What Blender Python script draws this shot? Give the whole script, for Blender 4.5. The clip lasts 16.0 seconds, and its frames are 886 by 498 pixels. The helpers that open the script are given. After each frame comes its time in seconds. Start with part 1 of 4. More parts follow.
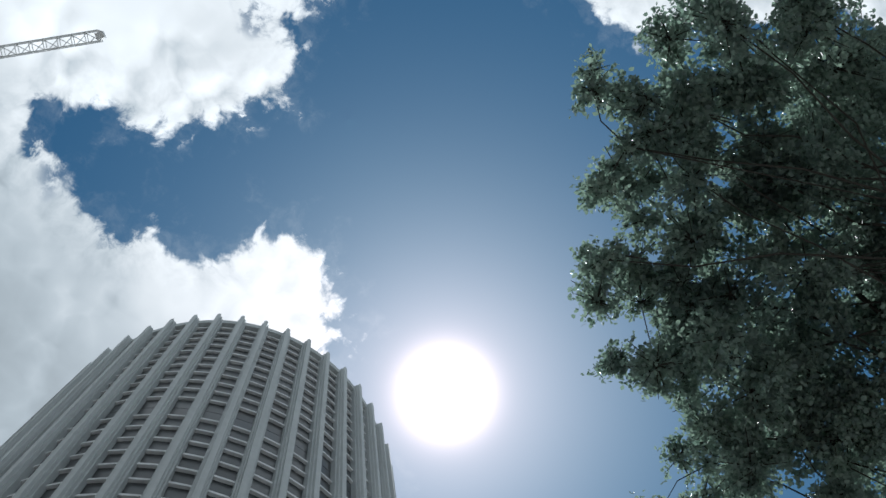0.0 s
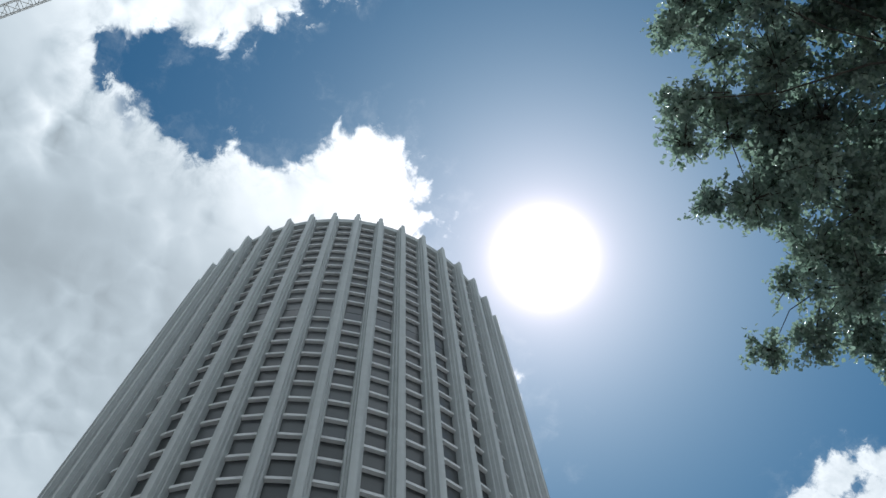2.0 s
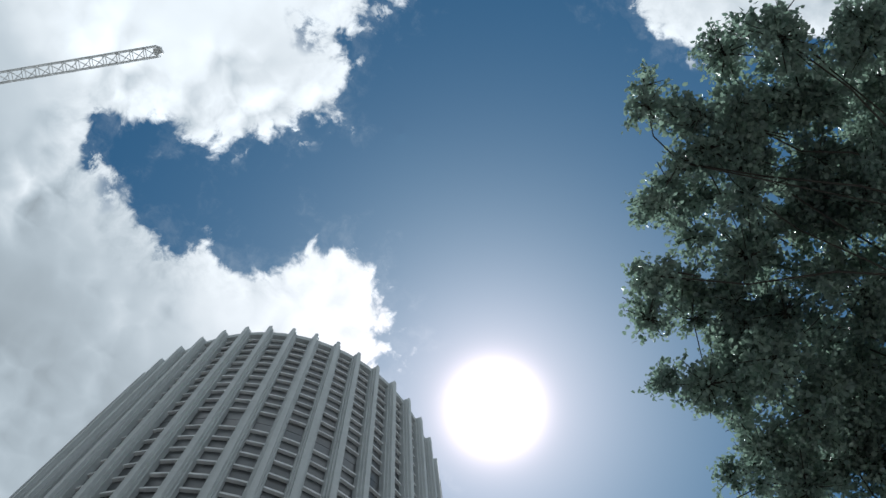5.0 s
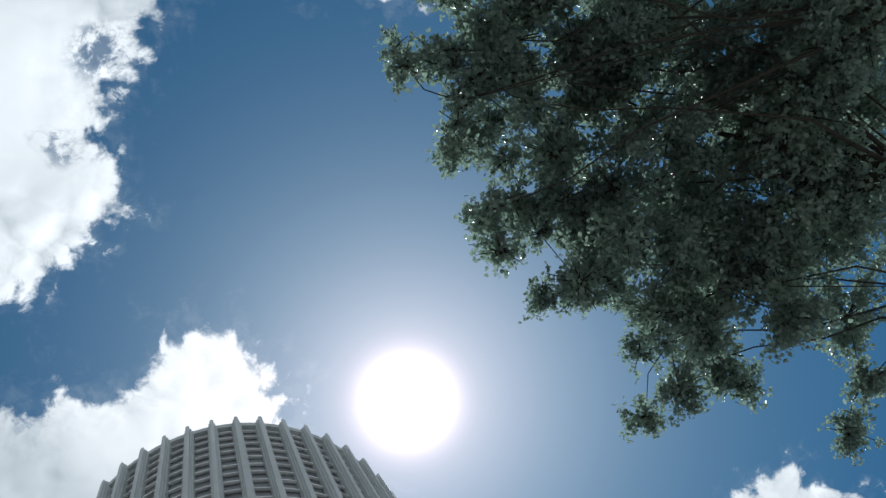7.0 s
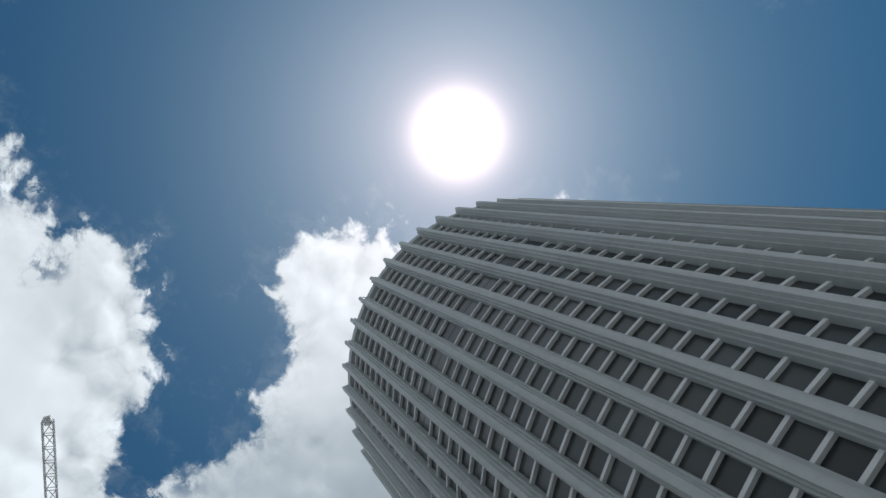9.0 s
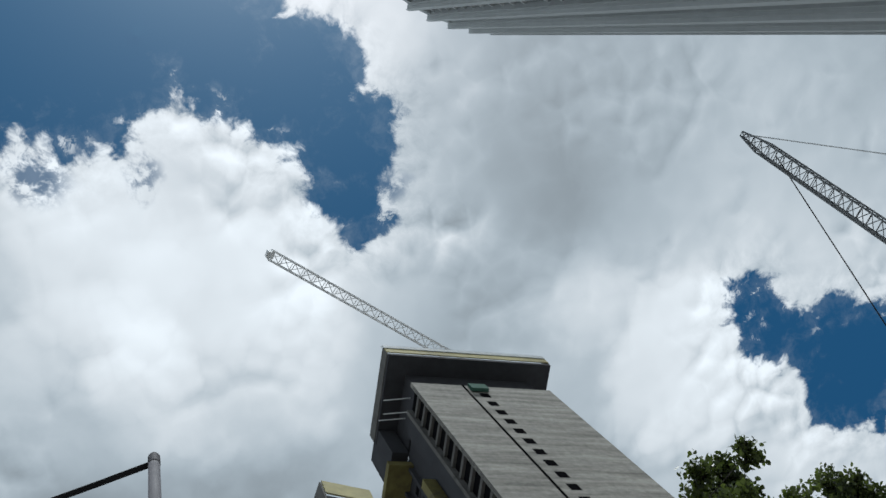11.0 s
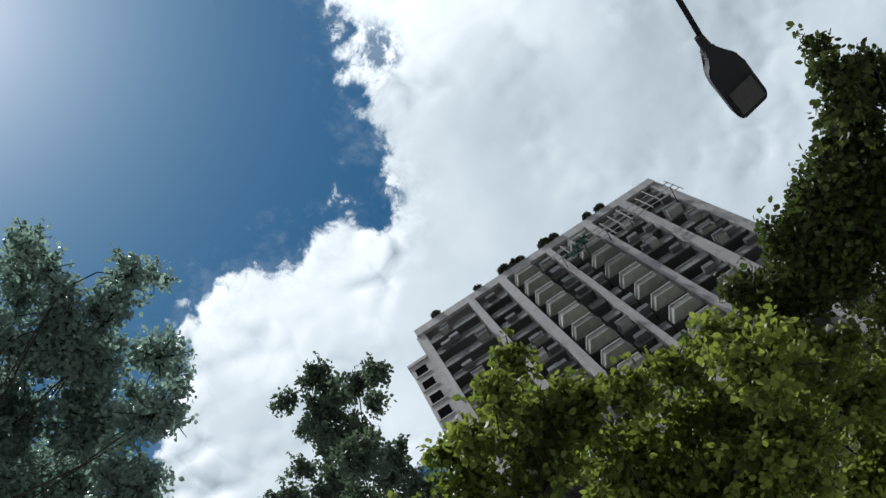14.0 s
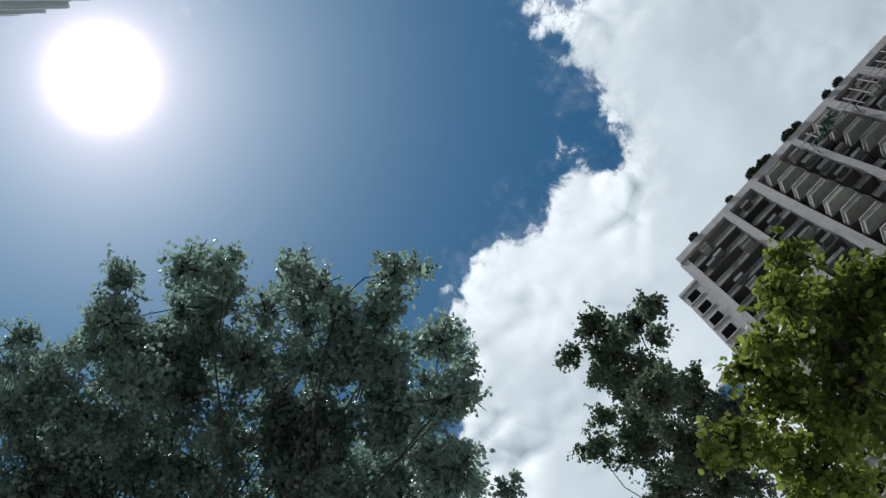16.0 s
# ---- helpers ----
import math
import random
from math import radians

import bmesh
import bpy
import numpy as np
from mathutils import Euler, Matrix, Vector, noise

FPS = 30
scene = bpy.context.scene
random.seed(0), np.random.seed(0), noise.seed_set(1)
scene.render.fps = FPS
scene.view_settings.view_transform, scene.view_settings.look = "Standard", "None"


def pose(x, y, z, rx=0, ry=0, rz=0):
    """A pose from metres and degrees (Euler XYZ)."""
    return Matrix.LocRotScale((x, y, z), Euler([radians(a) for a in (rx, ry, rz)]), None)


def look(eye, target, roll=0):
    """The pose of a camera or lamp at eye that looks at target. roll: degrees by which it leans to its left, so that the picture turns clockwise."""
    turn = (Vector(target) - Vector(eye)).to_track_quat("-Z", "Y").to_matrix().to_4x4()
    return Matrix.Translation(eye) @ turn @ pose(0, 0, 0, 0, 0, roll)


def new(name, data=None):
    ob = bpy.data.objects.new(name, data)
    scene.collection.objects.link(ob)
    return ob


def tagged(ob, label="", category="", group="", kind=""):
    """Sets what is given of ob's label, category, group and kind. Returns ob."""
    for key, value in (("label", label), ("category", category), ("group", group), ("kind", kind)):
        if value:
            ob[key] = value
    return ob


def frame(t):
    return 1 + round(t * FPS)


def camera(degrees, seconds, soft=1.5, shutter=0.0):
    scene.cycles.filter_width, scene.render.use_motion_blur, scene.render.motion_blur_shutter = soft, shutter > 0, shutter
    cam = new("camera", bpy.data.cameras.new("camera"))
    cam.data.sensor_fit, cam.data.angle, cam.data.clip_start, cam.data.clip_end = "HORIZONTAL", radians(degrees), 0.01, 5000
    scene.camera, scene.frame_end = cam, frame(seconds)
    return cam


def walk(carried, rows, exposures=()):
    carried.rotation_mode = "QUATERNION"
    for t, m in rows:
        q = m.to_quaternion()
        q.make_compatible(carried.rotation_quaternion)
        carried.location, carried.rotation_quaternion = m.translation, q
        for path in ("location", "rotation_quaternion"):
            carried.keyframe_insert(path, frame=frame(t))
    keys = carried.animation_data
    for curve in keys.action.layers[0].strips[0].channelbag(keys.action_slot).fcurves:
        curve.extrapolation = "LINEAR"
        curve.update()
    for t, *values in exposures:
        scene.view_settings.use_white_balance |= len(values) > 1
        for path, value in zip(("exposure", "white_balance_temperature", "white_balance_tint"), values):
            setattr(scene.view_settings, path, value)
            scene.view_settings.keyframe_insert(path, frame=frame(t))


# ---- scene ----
cam = camera(47.0, 16.0)
walk(cam, [
    (0, pose(0.000, 0.000, 1.6, 172.74, 5.25, -28.98)),
    (0.5, pose(0.000, 0.000, 1.6, 170.26, 5.31, -26.37)),
    (1, pose(0.000, 0.000, 1.6, 168.44, 4.51, -24.72)),
    (1.5, pose(0.000, 0.000, 1.6, 166.51, 3.60, -21.44)),
    (2, pose(0.000, 0.000, 1.6, 166.24, 2.04, -19.39)),
    (2.5, pose(0.000, 0.000, 1.6, 168.60, 1.86, -19.39)),
    (3, pose(0.000, 0.000, 1.6, 170.52, 1.99, -21.29)),
    (3.5, pose(0.000, 0.000, 1.6, 172.06, 2.46, -22.80)),
    (3.7, pose(0.000, 0.000, 1.6, 172.67, 2.48, -23.03)),
    (5.8, pose(0.000, 0.000, 1.6, 174.29, 2.57, -31.68)),
    (6, pose(0.000, 0.000, 1.6, 174.39, 4.87, -28.36)),
    (6.5, pose(0.000, 0.000, 1.6, 175.23, 10.80, -18.72)),
    (7, pose(0.000, 0.000, 1.6, 177.16, 13.68, -2.74)),
    (7.5, pose(0.000, 0.000, 1.6, 177.41, 14.33, 15.77)),
    (8, pose(0.000, 0.000, 1.6, 178.12, 14.93, 31.47)),
    (8.5, pose(0.000, 0.000, 1.6, 177.46, 14.60, 43.35)),
    (8.7, pose(0.000, 0.000, 1.6, 177.37, 14.97, 46.88)),
    (10.8, pose(-0.170, 0.060, 1.6, 166.83, 16.03, 101.23)),
    (11, pose(-0.173, 0.063, 1.6, 168.17, 16.45, 108.10)),
    (11.5, pose(-0.180, 0.070, 1.6, 170.62, 16.53, 126.14)),
    (12, pose(-0.240, 0.030, 1.6, 171.85, 15.52, 142.32)),
    (12.5, pose(-0.300, 0.030, 1.6, 169.90, 12.27, 163.04)),
    (13, pose(-0.315, 0.030, 1.6, 168.72, 9.46, -176.14)),
    (13.5, pose(-0.330, 0.030, 1.6, 167.76, 10.56, -157.21)),
    (14, pose(-0.330, 0.030, 1.6, 166.35, 12.40, -141.41)),
    (14.5, pose(-0.330, 0.030, 1.6, 166.50, 11.08, -133.36)),
    (15, pose(-0.317, 0.030, 1.6, 167.62, 6.48, -130.52)),
    (15.5, pose(-0.303, 0.030, 1.6, 168.59, 3.29, -126.06)),
    (16, pose(-0.290, 0.030, 1.6, 166.17, 2.58, -123.29)),
], [(0, 0.05, 5850, 6), (1, 0.26, 5850, 6), (2, 0.21, 5850, 6), (3, 0.08, 5850, 6), (6, 0.05, 5850, 6), (7.5, 0.06, 5850, 6), (8, 0.02, 5850, 6), (8.5, -0.2, 5850, 6), (8.7, -0.22, 5850, 6), (10.8, -0.14, 5850, 6), (12, -0.08, 5850, 6), (12.5, -0.02, 5850, 6), (13, -0.08, 5850, 6), (13.5, 0.07, 5850, 6), (14, 0.24, 5850, 6), (14.5, 0.27, 5850, 6), (15, -0.06, 5850, 6), (15.5, -0.02, 5850, 6), (16, 0.12, 5850, 6)])

# ---- light: high sun, blue sky with a broken layer of cumulus ----
SUN_AZ, SUN_EL = 48.0, 73.8
SUN_DIR = Vector((math.sin(radians(SUN_AZ)) * math.cos(radians(SUN_EL)),
                  math.cos(radians(SUN_AZ)) * math.cos(radians(SUN_EL)), math.sin(radians(SUN_EL))))
sun = new("sun", bpy.data.lights.new("sun", "SUN"))
sun.data.energy, sun.data.angle, sun.data.color = 3.6, radians(0.53), (1.0, 0.96, 0.9)
sun.matrix_world = look(SUN_DIR * 400, (0, 0, 0))

# gaps of clear sky in the cloud layer: x, y, radius on a sheet one unit above the viewer
CLEAR = [(0.095, -0.05, 0.169), (-0.09, 0.12, 0.07), (-0.16, 0.15, 0.054), (-0.04, 0.07, 0.064), (0.015, -0.215, 0.034), (-0.235, 0.14, 0.03),
         (0.075, 0.12, 0.034), (0.1, 0.18, 0.024), (0.01, -0.25, 0.024), (-0.075, -0.055, 0.02), (-0.07, -0.09, 0.02), (0.09, -0.22, 0.02),
         (0.035, 0.11, 0.02), (0.115, 0.215, 0.014), (0.06, -0.22, 0.014), (-0.205, 0.115, 0.014), (-0.045, -0.15, 0.014), (0.095, 0.155, 0.024),
         (0.095, 0.205, 0.01), (-0.01, -0.185, 0.014), (-0.135, 0.2, 0.01), (-0.155, 0.09, 0.01), (0.015, 0.11, 0.01), (-0.015, 0.13, 0.01),
         (-0.245, 0.17, 0.01), (-0.085, -0.075, 0.01)]
CLEAR_FAR = [(0.105, 0.202, 0.022), (0.275, 0.358, 0.035), (0.416, 0.367, 0.035), (0.66, -0.155, 0.3), (0.155, 0.26, 0.071), (0.455, 0.37, 0.115), (0.44, -0.18, 0.163), (0.135, 0.07, 0.113), (0.405, 0.36, 0.123), (0.66, 0.54, 0.111), (0.055, -0.14, 0.095), (0.045, 0.03, 0.098), (0.195, -0.1, 0.115), (-0.21, 0.135, 0.036),
             (0.415, 0.055, 0.334), (0.445, 0.65, 0.294), (0.795, 0.01, 0.304), (-0.635, 0.66, 0.084), (-0.545, 0.56, 0.04), (0.3, 0.375, 0.024),
             (-0.49, 0.535, 0.024), (-0.575, 0.6, 0.034), (0.19, -0.195, 0.02), (-0.55, 0.645, 0.02), (0.67, 0.455, 0.024), (0.545, 0.365, 0.024),
             (0.135, 0.24, 0.024), (0.27, 0.36, 0.01), (-0.505, 0.555, 0.02), (0.155, -0.515, 0.01), (-0.585, 0.555, 0.01), (-0.47, 0.52, 0.01),
             (0.645, 0.43, 0.02), (-0.72, 0.675, 0.01), (0.325, 0.38, 0.045)]
PUFFS = [(0.61, 0.325, 0.032), (0.65, 0.29, 0.02), (0.625, 0.295, 0.012), (0.25, -0.235, 0.014), (0.225, 0.325, 0.009), (0.235, -0.225, 0.009)]
# places where the cloud is torn and lets the blue through
TORN = [(-0.088, -0.134, 0.04), (-0.204, 0.167, 0.026), (-0.217, 0.181, 0.02), (-0.128, -0.046, 0.023), (-0.004, -0.248, 0.029)]
# swellings that catch the light and thick grey bases: x, y, radius, strength
MASSES = [(-0.17, -0.03, 0.19, 0.13), (-0.31, -0.03, 0.15, 0.13), (0.02, 0.2, 0.15, 0.114), (-0.18, 0.03, 0.12, -0.04), (-0.54, 0.455, 0.13, 0.19),
          (-0.41, 0.35, 0.08, 0.152), (-0.61, -0.137, 0.1, 0.209), (-0.43, -0.264, 0.06, 0.13), (-0.262, -0.245, 0.08, 0.1), (0.133, -0.25, 0.12, 0.095),
          (-0.171, 0.31, 0.2, -0.087), (-0.31, 0.285, 0.15, -0.087), (-0.25, 0.406, 0.24, -0.074), (-0.5, -0.053, 0.13, -0.149), (-0.43, -0.2, 0.15, -0.099),
          (-0.395, -0.304, 0.15, -0.087), (-0.372, 0.2, 0.13, -0.099), (-0.254, -0.2, 0.13, -0.05), (0.009, -0.323, 0.08, -0.062), (-0.13, -0.25, 0.13, -0.074),
          (0.238, -0.366, 0.18, -0.05), (-0.3, -0.16, 0.12, 0.08), (-0.2, -0.13, 0.12, 0.06)]


class Nodes:
    """Short hand for a node tree."""

    def __init__(self, tree):
        self.tree = tree
        tree.nodes.clear()

    def add(self, kind, **props):
        node = self.tree.nodes.new(kind)
        for key, value in props.items():
            setattr(node, key, value)
        return node

    def put(self, socket, value):
        if isinstance(value, bpy.types.NodeSocket):
            self.tree.links.new(value, socket)
        elif value is not None:
            socket.default_value = value

    def math(self, op, a, b=None, c=None, clamp=False):
        node = self.add("ShaderNodeMath", operation=op, use_clamp=clamp)
        for socket, value in zip(node.inputs, (a, b, c)):
            self.put(socket, value)
        return node.outputs[0]

    def vec(self, op, a, b=None):
        node = self.add("ShaderNodeVectorMath", operation=op)
        self.put(node.inputs[0], a)
        self.put(node.inputs[1], b)
        return node.outputs["Value"] if op in ("DISTANCE", "DOT_PRODUCT", "LENGTH") else node.outputs[0]

    def ramp(self, x, lo, hi, a=0.0, b=1.0, smooth=True):
        node = self.add("ShaderNodeMapRange", interpolation_type="SMOOTHSTEP" if smooth else "LINEAR")
        for socket, value in zip(node.inputs, (x, lo, hi, a, b)):
            self.put(socket, value)
        return node.outputs[0]

    def noise(self, vector, scale, detail=4.0, rough=0.55, distort=0.0):
        node = self.add("ShaderNodeTexNoise")
        self.put(node.inputs["Vector"], vector)
        node.inputs["Scale"].default_value, node.inputs["Detail"].default_value = scale, detail
        node.inputs["Roughness"].default_value, node.inputs["Distortion"].default_value = rough, distort
        return node.outputs["Fac"]

    def domes(self, vector, scale):
        """Rounded heads with creases between them, about zero on the mean."""
        node = self.add("ShaderNodeTexVoronoi", voronoi_dimensions="2D", feature="F1")
        self.put(node.inputs["Vector"], vector)
        node.inputs["Scale"].default_value = scale
        return self.math("SUBTRACT", 0.28, self.math("MULTIPLY", node.outputs["Distance"], node.outputs["Distance"]))

    def mix(self, fac, a, b, blend="MIX"):
        node = self.add("ShaderNodeMix", data_type="RGBA", blend_type=blend)
        self.put(node.inputs["Factor"], fac)
        self.put(node.inputs[6], a)
        self.put(node.inputs[7], b)
        return node.outputs[2]


def make_world():
    world = bpy.data.worlds.new("sky")
    scene.world = world
    world.use_nodes = True
    n = Nodes(world.node_tree)
    way = n.add("ShaderNodeTexCoord").outputs["Generated"]
    sky = n.add("ShaderNodeTexSky", sky_type="NISHITA", sun_disc=False, sun_elevation=radians(SUN_EL),
                sun_rotation=radians(SUN_AZ), air_density=1.0, dust_density=0.5, ozone_density=2.0)
    blue = n.add("ShaderNodeBackground")
    n.put(blue.inputs[0], n.mix(1.0, sky.outputs[0], (0.37, 1.0, 1.20, 1.0), "MULTIPLY"))
    blue.inputs[1].default_value = 0.0435
    # the cloud sheet: direction over its height
    split = n.add("ShaderNodeSeparateXYZ")
    n.put(split.inputs[0], way)
    up = n.math("MAXIMUM", split.outputs[2], 0.12)
    flat = n.add("ShaderNodeCombineXYZ")
    n.put(flat.inputs[0], n.math("DIVIDE", split.outputs[0], up))
    n.put(flat.inputs[1], n.math("DIVIDE", split.outputs[1], up))
    sheet = flat.outputs[0]
    depth = None
    for x, y, r in CLEAR + CLEAR_FAR:
        d = n.math("SUBTRACT", n.vec("DISTANCE", sheet, (x, y, 0.0)), r)
        depth = d if depth is None else n.math("SMOOTH_MIN", depth, d, 0.012)
    for x, y, r in PUFFS:
        depth = n.math("MAXIMUM", depth, n.math("SUBTRACT", r, n.vec("DISTANCE", sheet, (x, y, 0.0))))

    def warped(p, scale, amount):
        drift = n.add("ShaderNodeTexNoise")
        n.put(drift.inputs["Vector"], p)
        drift.inputs["Scale"].default_value, drift.inputs["Detail"].default_value = scale, 4.0
        shift = n.vec("SCALE", n.vec("SUBTRACT", drift.outputs["Color"], (0.5, 0.5, 0.5)))
        shift.node.inputs["Scale"].default_value = amount
        return n.vec("ADD", p, shift)

    def heap(p):
        """Height of the heaped cloud: broad swellings, heads on them, small curls."""
        bent = warped(p, 14.0, 0.055)
        big = n.math("MULTIPLY", n.math("SUBTRACT", n.noise(p, 6.0, 3.0, 0.5), 0.5), 0.9)
        mid = n.math("MULTIPLY", n.domes(bent, 15.0), 0.55)
        small = n.math("MULTIPLY", n.domes(bent, 37.0), 0.27)
        return big, n.math("ADD", n.math("ADD", big, mid), small), bent

    # the side that faces the sun is bright: height here against height a little nearer the sun
    over = (SUN_DIR.x / SUN_DIR.z, SUN_DIR.y / SUN_DIR.z, 0.0)
    toward = n.vec("NORMALIZE", n.vec("SUBTRACT", over, sheet))
    step = n.vec("SCALE", toward)
    step.node.inputs["Scale"].default_value = 0.014
    big, here, bent = heap(sheet)
    _, there, _ = heap(n.vec("ADD", sheet, step))
    slope = n.math("SUBTRACT", here, there)
    # edge: heads, curls and torn rags
    fine = n.noise(bent, 60.0, 8.0, 0.62)
    ragged = n.math("ADD", depth, n.math("ADD", n.math("MULTIPLY", here, 0.042), n.math("MULTIPLY", n.math("SUBTRACT", fine, 0.5), 0.04)))
    cover = n.ramp(ragged, -0.003, 0.010)
    torn = n.noise(warped(sheet, 30.0, 0.03), 34.0, 8.0, 0.66)
    place = n.ramp(n.noise(sheet, 9.0, 2.0, 0.5), 0.48, 0.6)
    rags = n.math("MULTIPLY", n.ramp(torn, 0.57, 0.66), n.math("MULTIPLY", place, n.ramp(depth, -0.034, -0.012, 0.0, 0.9)))
    veil = n.math("MULTIPLY", n.ramp(n.math("ADD", depth, n.math("MULTIPLY", n.math("SUBTRACT", torn, 0.5), 0.22)), -0.03, 0.05), 0.12)
    cover = n.math("MAXIMUM", cover, n.math("MAXIMUM", veil, rags))
    rents = None
    for x, y, r in TORN:
        near_rent = n.ramp(n.vec("DISTANCE", bent, (x, y, 0.0)), 0.35 * r, 1.15 * r, 1.0, 0.0)
        rents = near_rent if rents is None else n.math("MAXIMUM", rents, near_rent)
    shreds = n.ramp(n.math("ADD", torn, n.math("MULTIPLY", n.math("SUBTRACT", fine, 0.5), 0.6)), 0.42, 0.60)
    cover = n.math("MULTIPLY", cover, n.math("SUBTRACT", 1.0, n.math("MULTIPLY", n.math("MULTIPLY", rents, 0.85), n.math("SUBTRACT", 1.0, shreds))))
    # thin rims glow white, the thick middle is grey
    thick = n.ramp(n.math("ADD", ragged, n.math("MULTIPLY", big, 0.06)), 0.0, 0.24)
    light = n.ramp(thick, 0.0, 1.0, 0.73, 0.55, False)
    for x, y, r, amount in MASSES:
        far_off = n.math("SUBTRACT", n.vec("DISTANCE", bent, (x, y, 0.0)), n.math("MULTIPLY", here, min(0.45 * r, 0.05)))
        light = n.math("ADD", light, n.ramp(far_off, (0.66 if amount > 0 and r > 0.09 else 0.1) * r, 1.02 * r, amount, 0.0))
    soft = n.ramp(n.noise(sheet, 7.0, 3.0, 0.55), 0.42, 0.62, 0.12, 1.15)
    relief = n.math("MULTIPLY", slope, n.math("MULTIPLY", n.ramp(depth, 0.0, 0.12, 1.3, 0.34), soft))
    light = n.math("ADD", n.math("ADD", light, relief), n.math("MULTIPLY", big, 0.42))
    light = n.math("ADD", light, n.math("MULTIPLY", n.math("SUBTRACT", fine, 0.5), n.ramp(depth, 0.0, 0.06, 0.5, 0.06)))
    tone = n.mix(n.ramp(light, 0.45, 0.85), (0.89, 0.965, 1.0, 1.0), (1.0, 1.0, 0.985, 1.0))
    cloud = n.add("ShaderNodeBackground")
    n.put(cloud.inputs[0], tone)
    near_sun = n.math("ARCCOSINE", n.math("MINIMUM", n.vec("DOT_PRODUCT", way, tuple(SUN_DIR)), 1.0))
    bright = n.ramp(near_sun, 0.10, 0.36, 0.10, 0.0)
    n.put(cloud.inputs[1], n.math("MINIMUM", n.math("MAXIMUM", n.math("ADD", light, bright), 0.3), 1.05))
    both = n.add("ShaderNodeMixShader")
    n.put(both.inputs[0], cover)
    n.put(both.inputs[1], blue.outputs[0])
    n.put(both.inputs[2], cloud.outputs[0])
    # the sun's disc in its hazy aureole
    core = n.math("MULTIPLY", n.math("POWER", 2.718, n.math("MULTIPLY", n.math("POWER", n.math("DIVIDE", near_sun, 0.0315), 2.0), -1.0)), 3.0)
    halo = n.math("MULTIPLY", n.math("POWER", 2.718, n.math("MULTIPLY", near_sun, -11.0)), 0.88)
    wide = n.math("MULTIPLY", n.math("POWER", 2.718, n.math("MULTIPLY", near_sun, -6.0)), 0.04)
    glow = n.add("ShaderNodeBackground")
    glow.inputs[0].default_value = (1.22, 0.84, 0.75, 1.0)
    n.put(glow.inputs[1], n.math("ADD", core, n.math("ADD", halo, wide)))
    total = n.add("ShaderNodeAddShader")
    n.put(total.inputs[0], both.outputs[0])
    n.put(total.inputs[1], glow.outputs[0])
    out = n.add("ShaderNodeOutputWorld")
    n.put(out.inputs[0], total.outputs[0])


make_world()


# ---- materials ----
def surface(name, colour, rough=0.8, metal=0.0, vary=0.25, grain=3.0, streak=None, stain=None, bump=0.1, island=0.0, each=0.0, gloss=0.12):
    """A worn surface: patches at two sizes, vertical streaks, fine relief."""
    m = bpy.data.materials.new(name)
    m.use_nodes = True
    n = Nodes(m.node_tree)
    place = n.add("ShaderNodeTexCoord").outputs["Object"]
    if streak:
        stretch = n.add("ShaderNodeMapping")
        stretch.inputs["Scale"].default_value = streak
        n.put(stretch.inputs[0], place)
        lines = n.noise(stretch.outputs[0], 1.0, 5.0, 0.6)
    else:
        lines = n.noise(place, grain * 0.23, 3.0, 0.6)
    fine = n.noise(place, grain, 6.0, 0.65)
    value = n.math("ADD", n.math("MULTIPLY", n.math("SUBTRACT", lines, 0.5), 2.2 * vary),
                   n.math("MULTIPLY", n.math("SUBTRACT", fine, 0.5), 1.2 * vary))
    if each:
        value = n.math("ADD", value, n.math("MULTIPLY", n.math("SUBTRACT", n.add("ShaderNodeObjectInfo").outputs["Random"], 0.5), each))
    if island:
        value = n.math("ADD", value, n.math("MULTIPLY", n.math("SUBTRACT", n.add("ShaderNodeNewGeometry").outputs["Random Per Island"], 0.5), island))
    scale = n.math("ADD", value, 1.0)
    tint = n.vec("SCALE", (colour[0], colour[1], colour[2]))
    n.put(tint.node.inputs["Scale"], scale)
    if stain:
        tint = n.mix(n.ramp(n.noise(place, grain * 0.4, 6.0, 0.7), 0.52, 0.7, 0.0, 0.7), tint, (*stain, 1.0))
    shade = n.add("ShaderNodeBsdfPrincipled")
    n.put(shade.inputs["Base Color"], tint)
    shade.inputs["Metallic"].default_value = metal
    shade.inputs["Specular IOR Level"].default_value = gloss
    n.put(shade.inputs["Roughness"], n.ramp(fine, 0.2, 0.8, max(rough - 0.1, 0.02), min(rough + 0.1, 1.0)))
    if bump:
        relief = n.add("ShaderNodeBump")
        relief.inputs["Strength"].default_value, relief.inputs["Distance"].default_value = bump, 0.05
        n.put(relief.inputs["Height"], fine)
        n.put(shade.inputs["Normal"], relief.outputs[0])
    n.put(n.add("ShaderNodeOutputMaterial").inputs[0], shade.outputs[0])
    return m


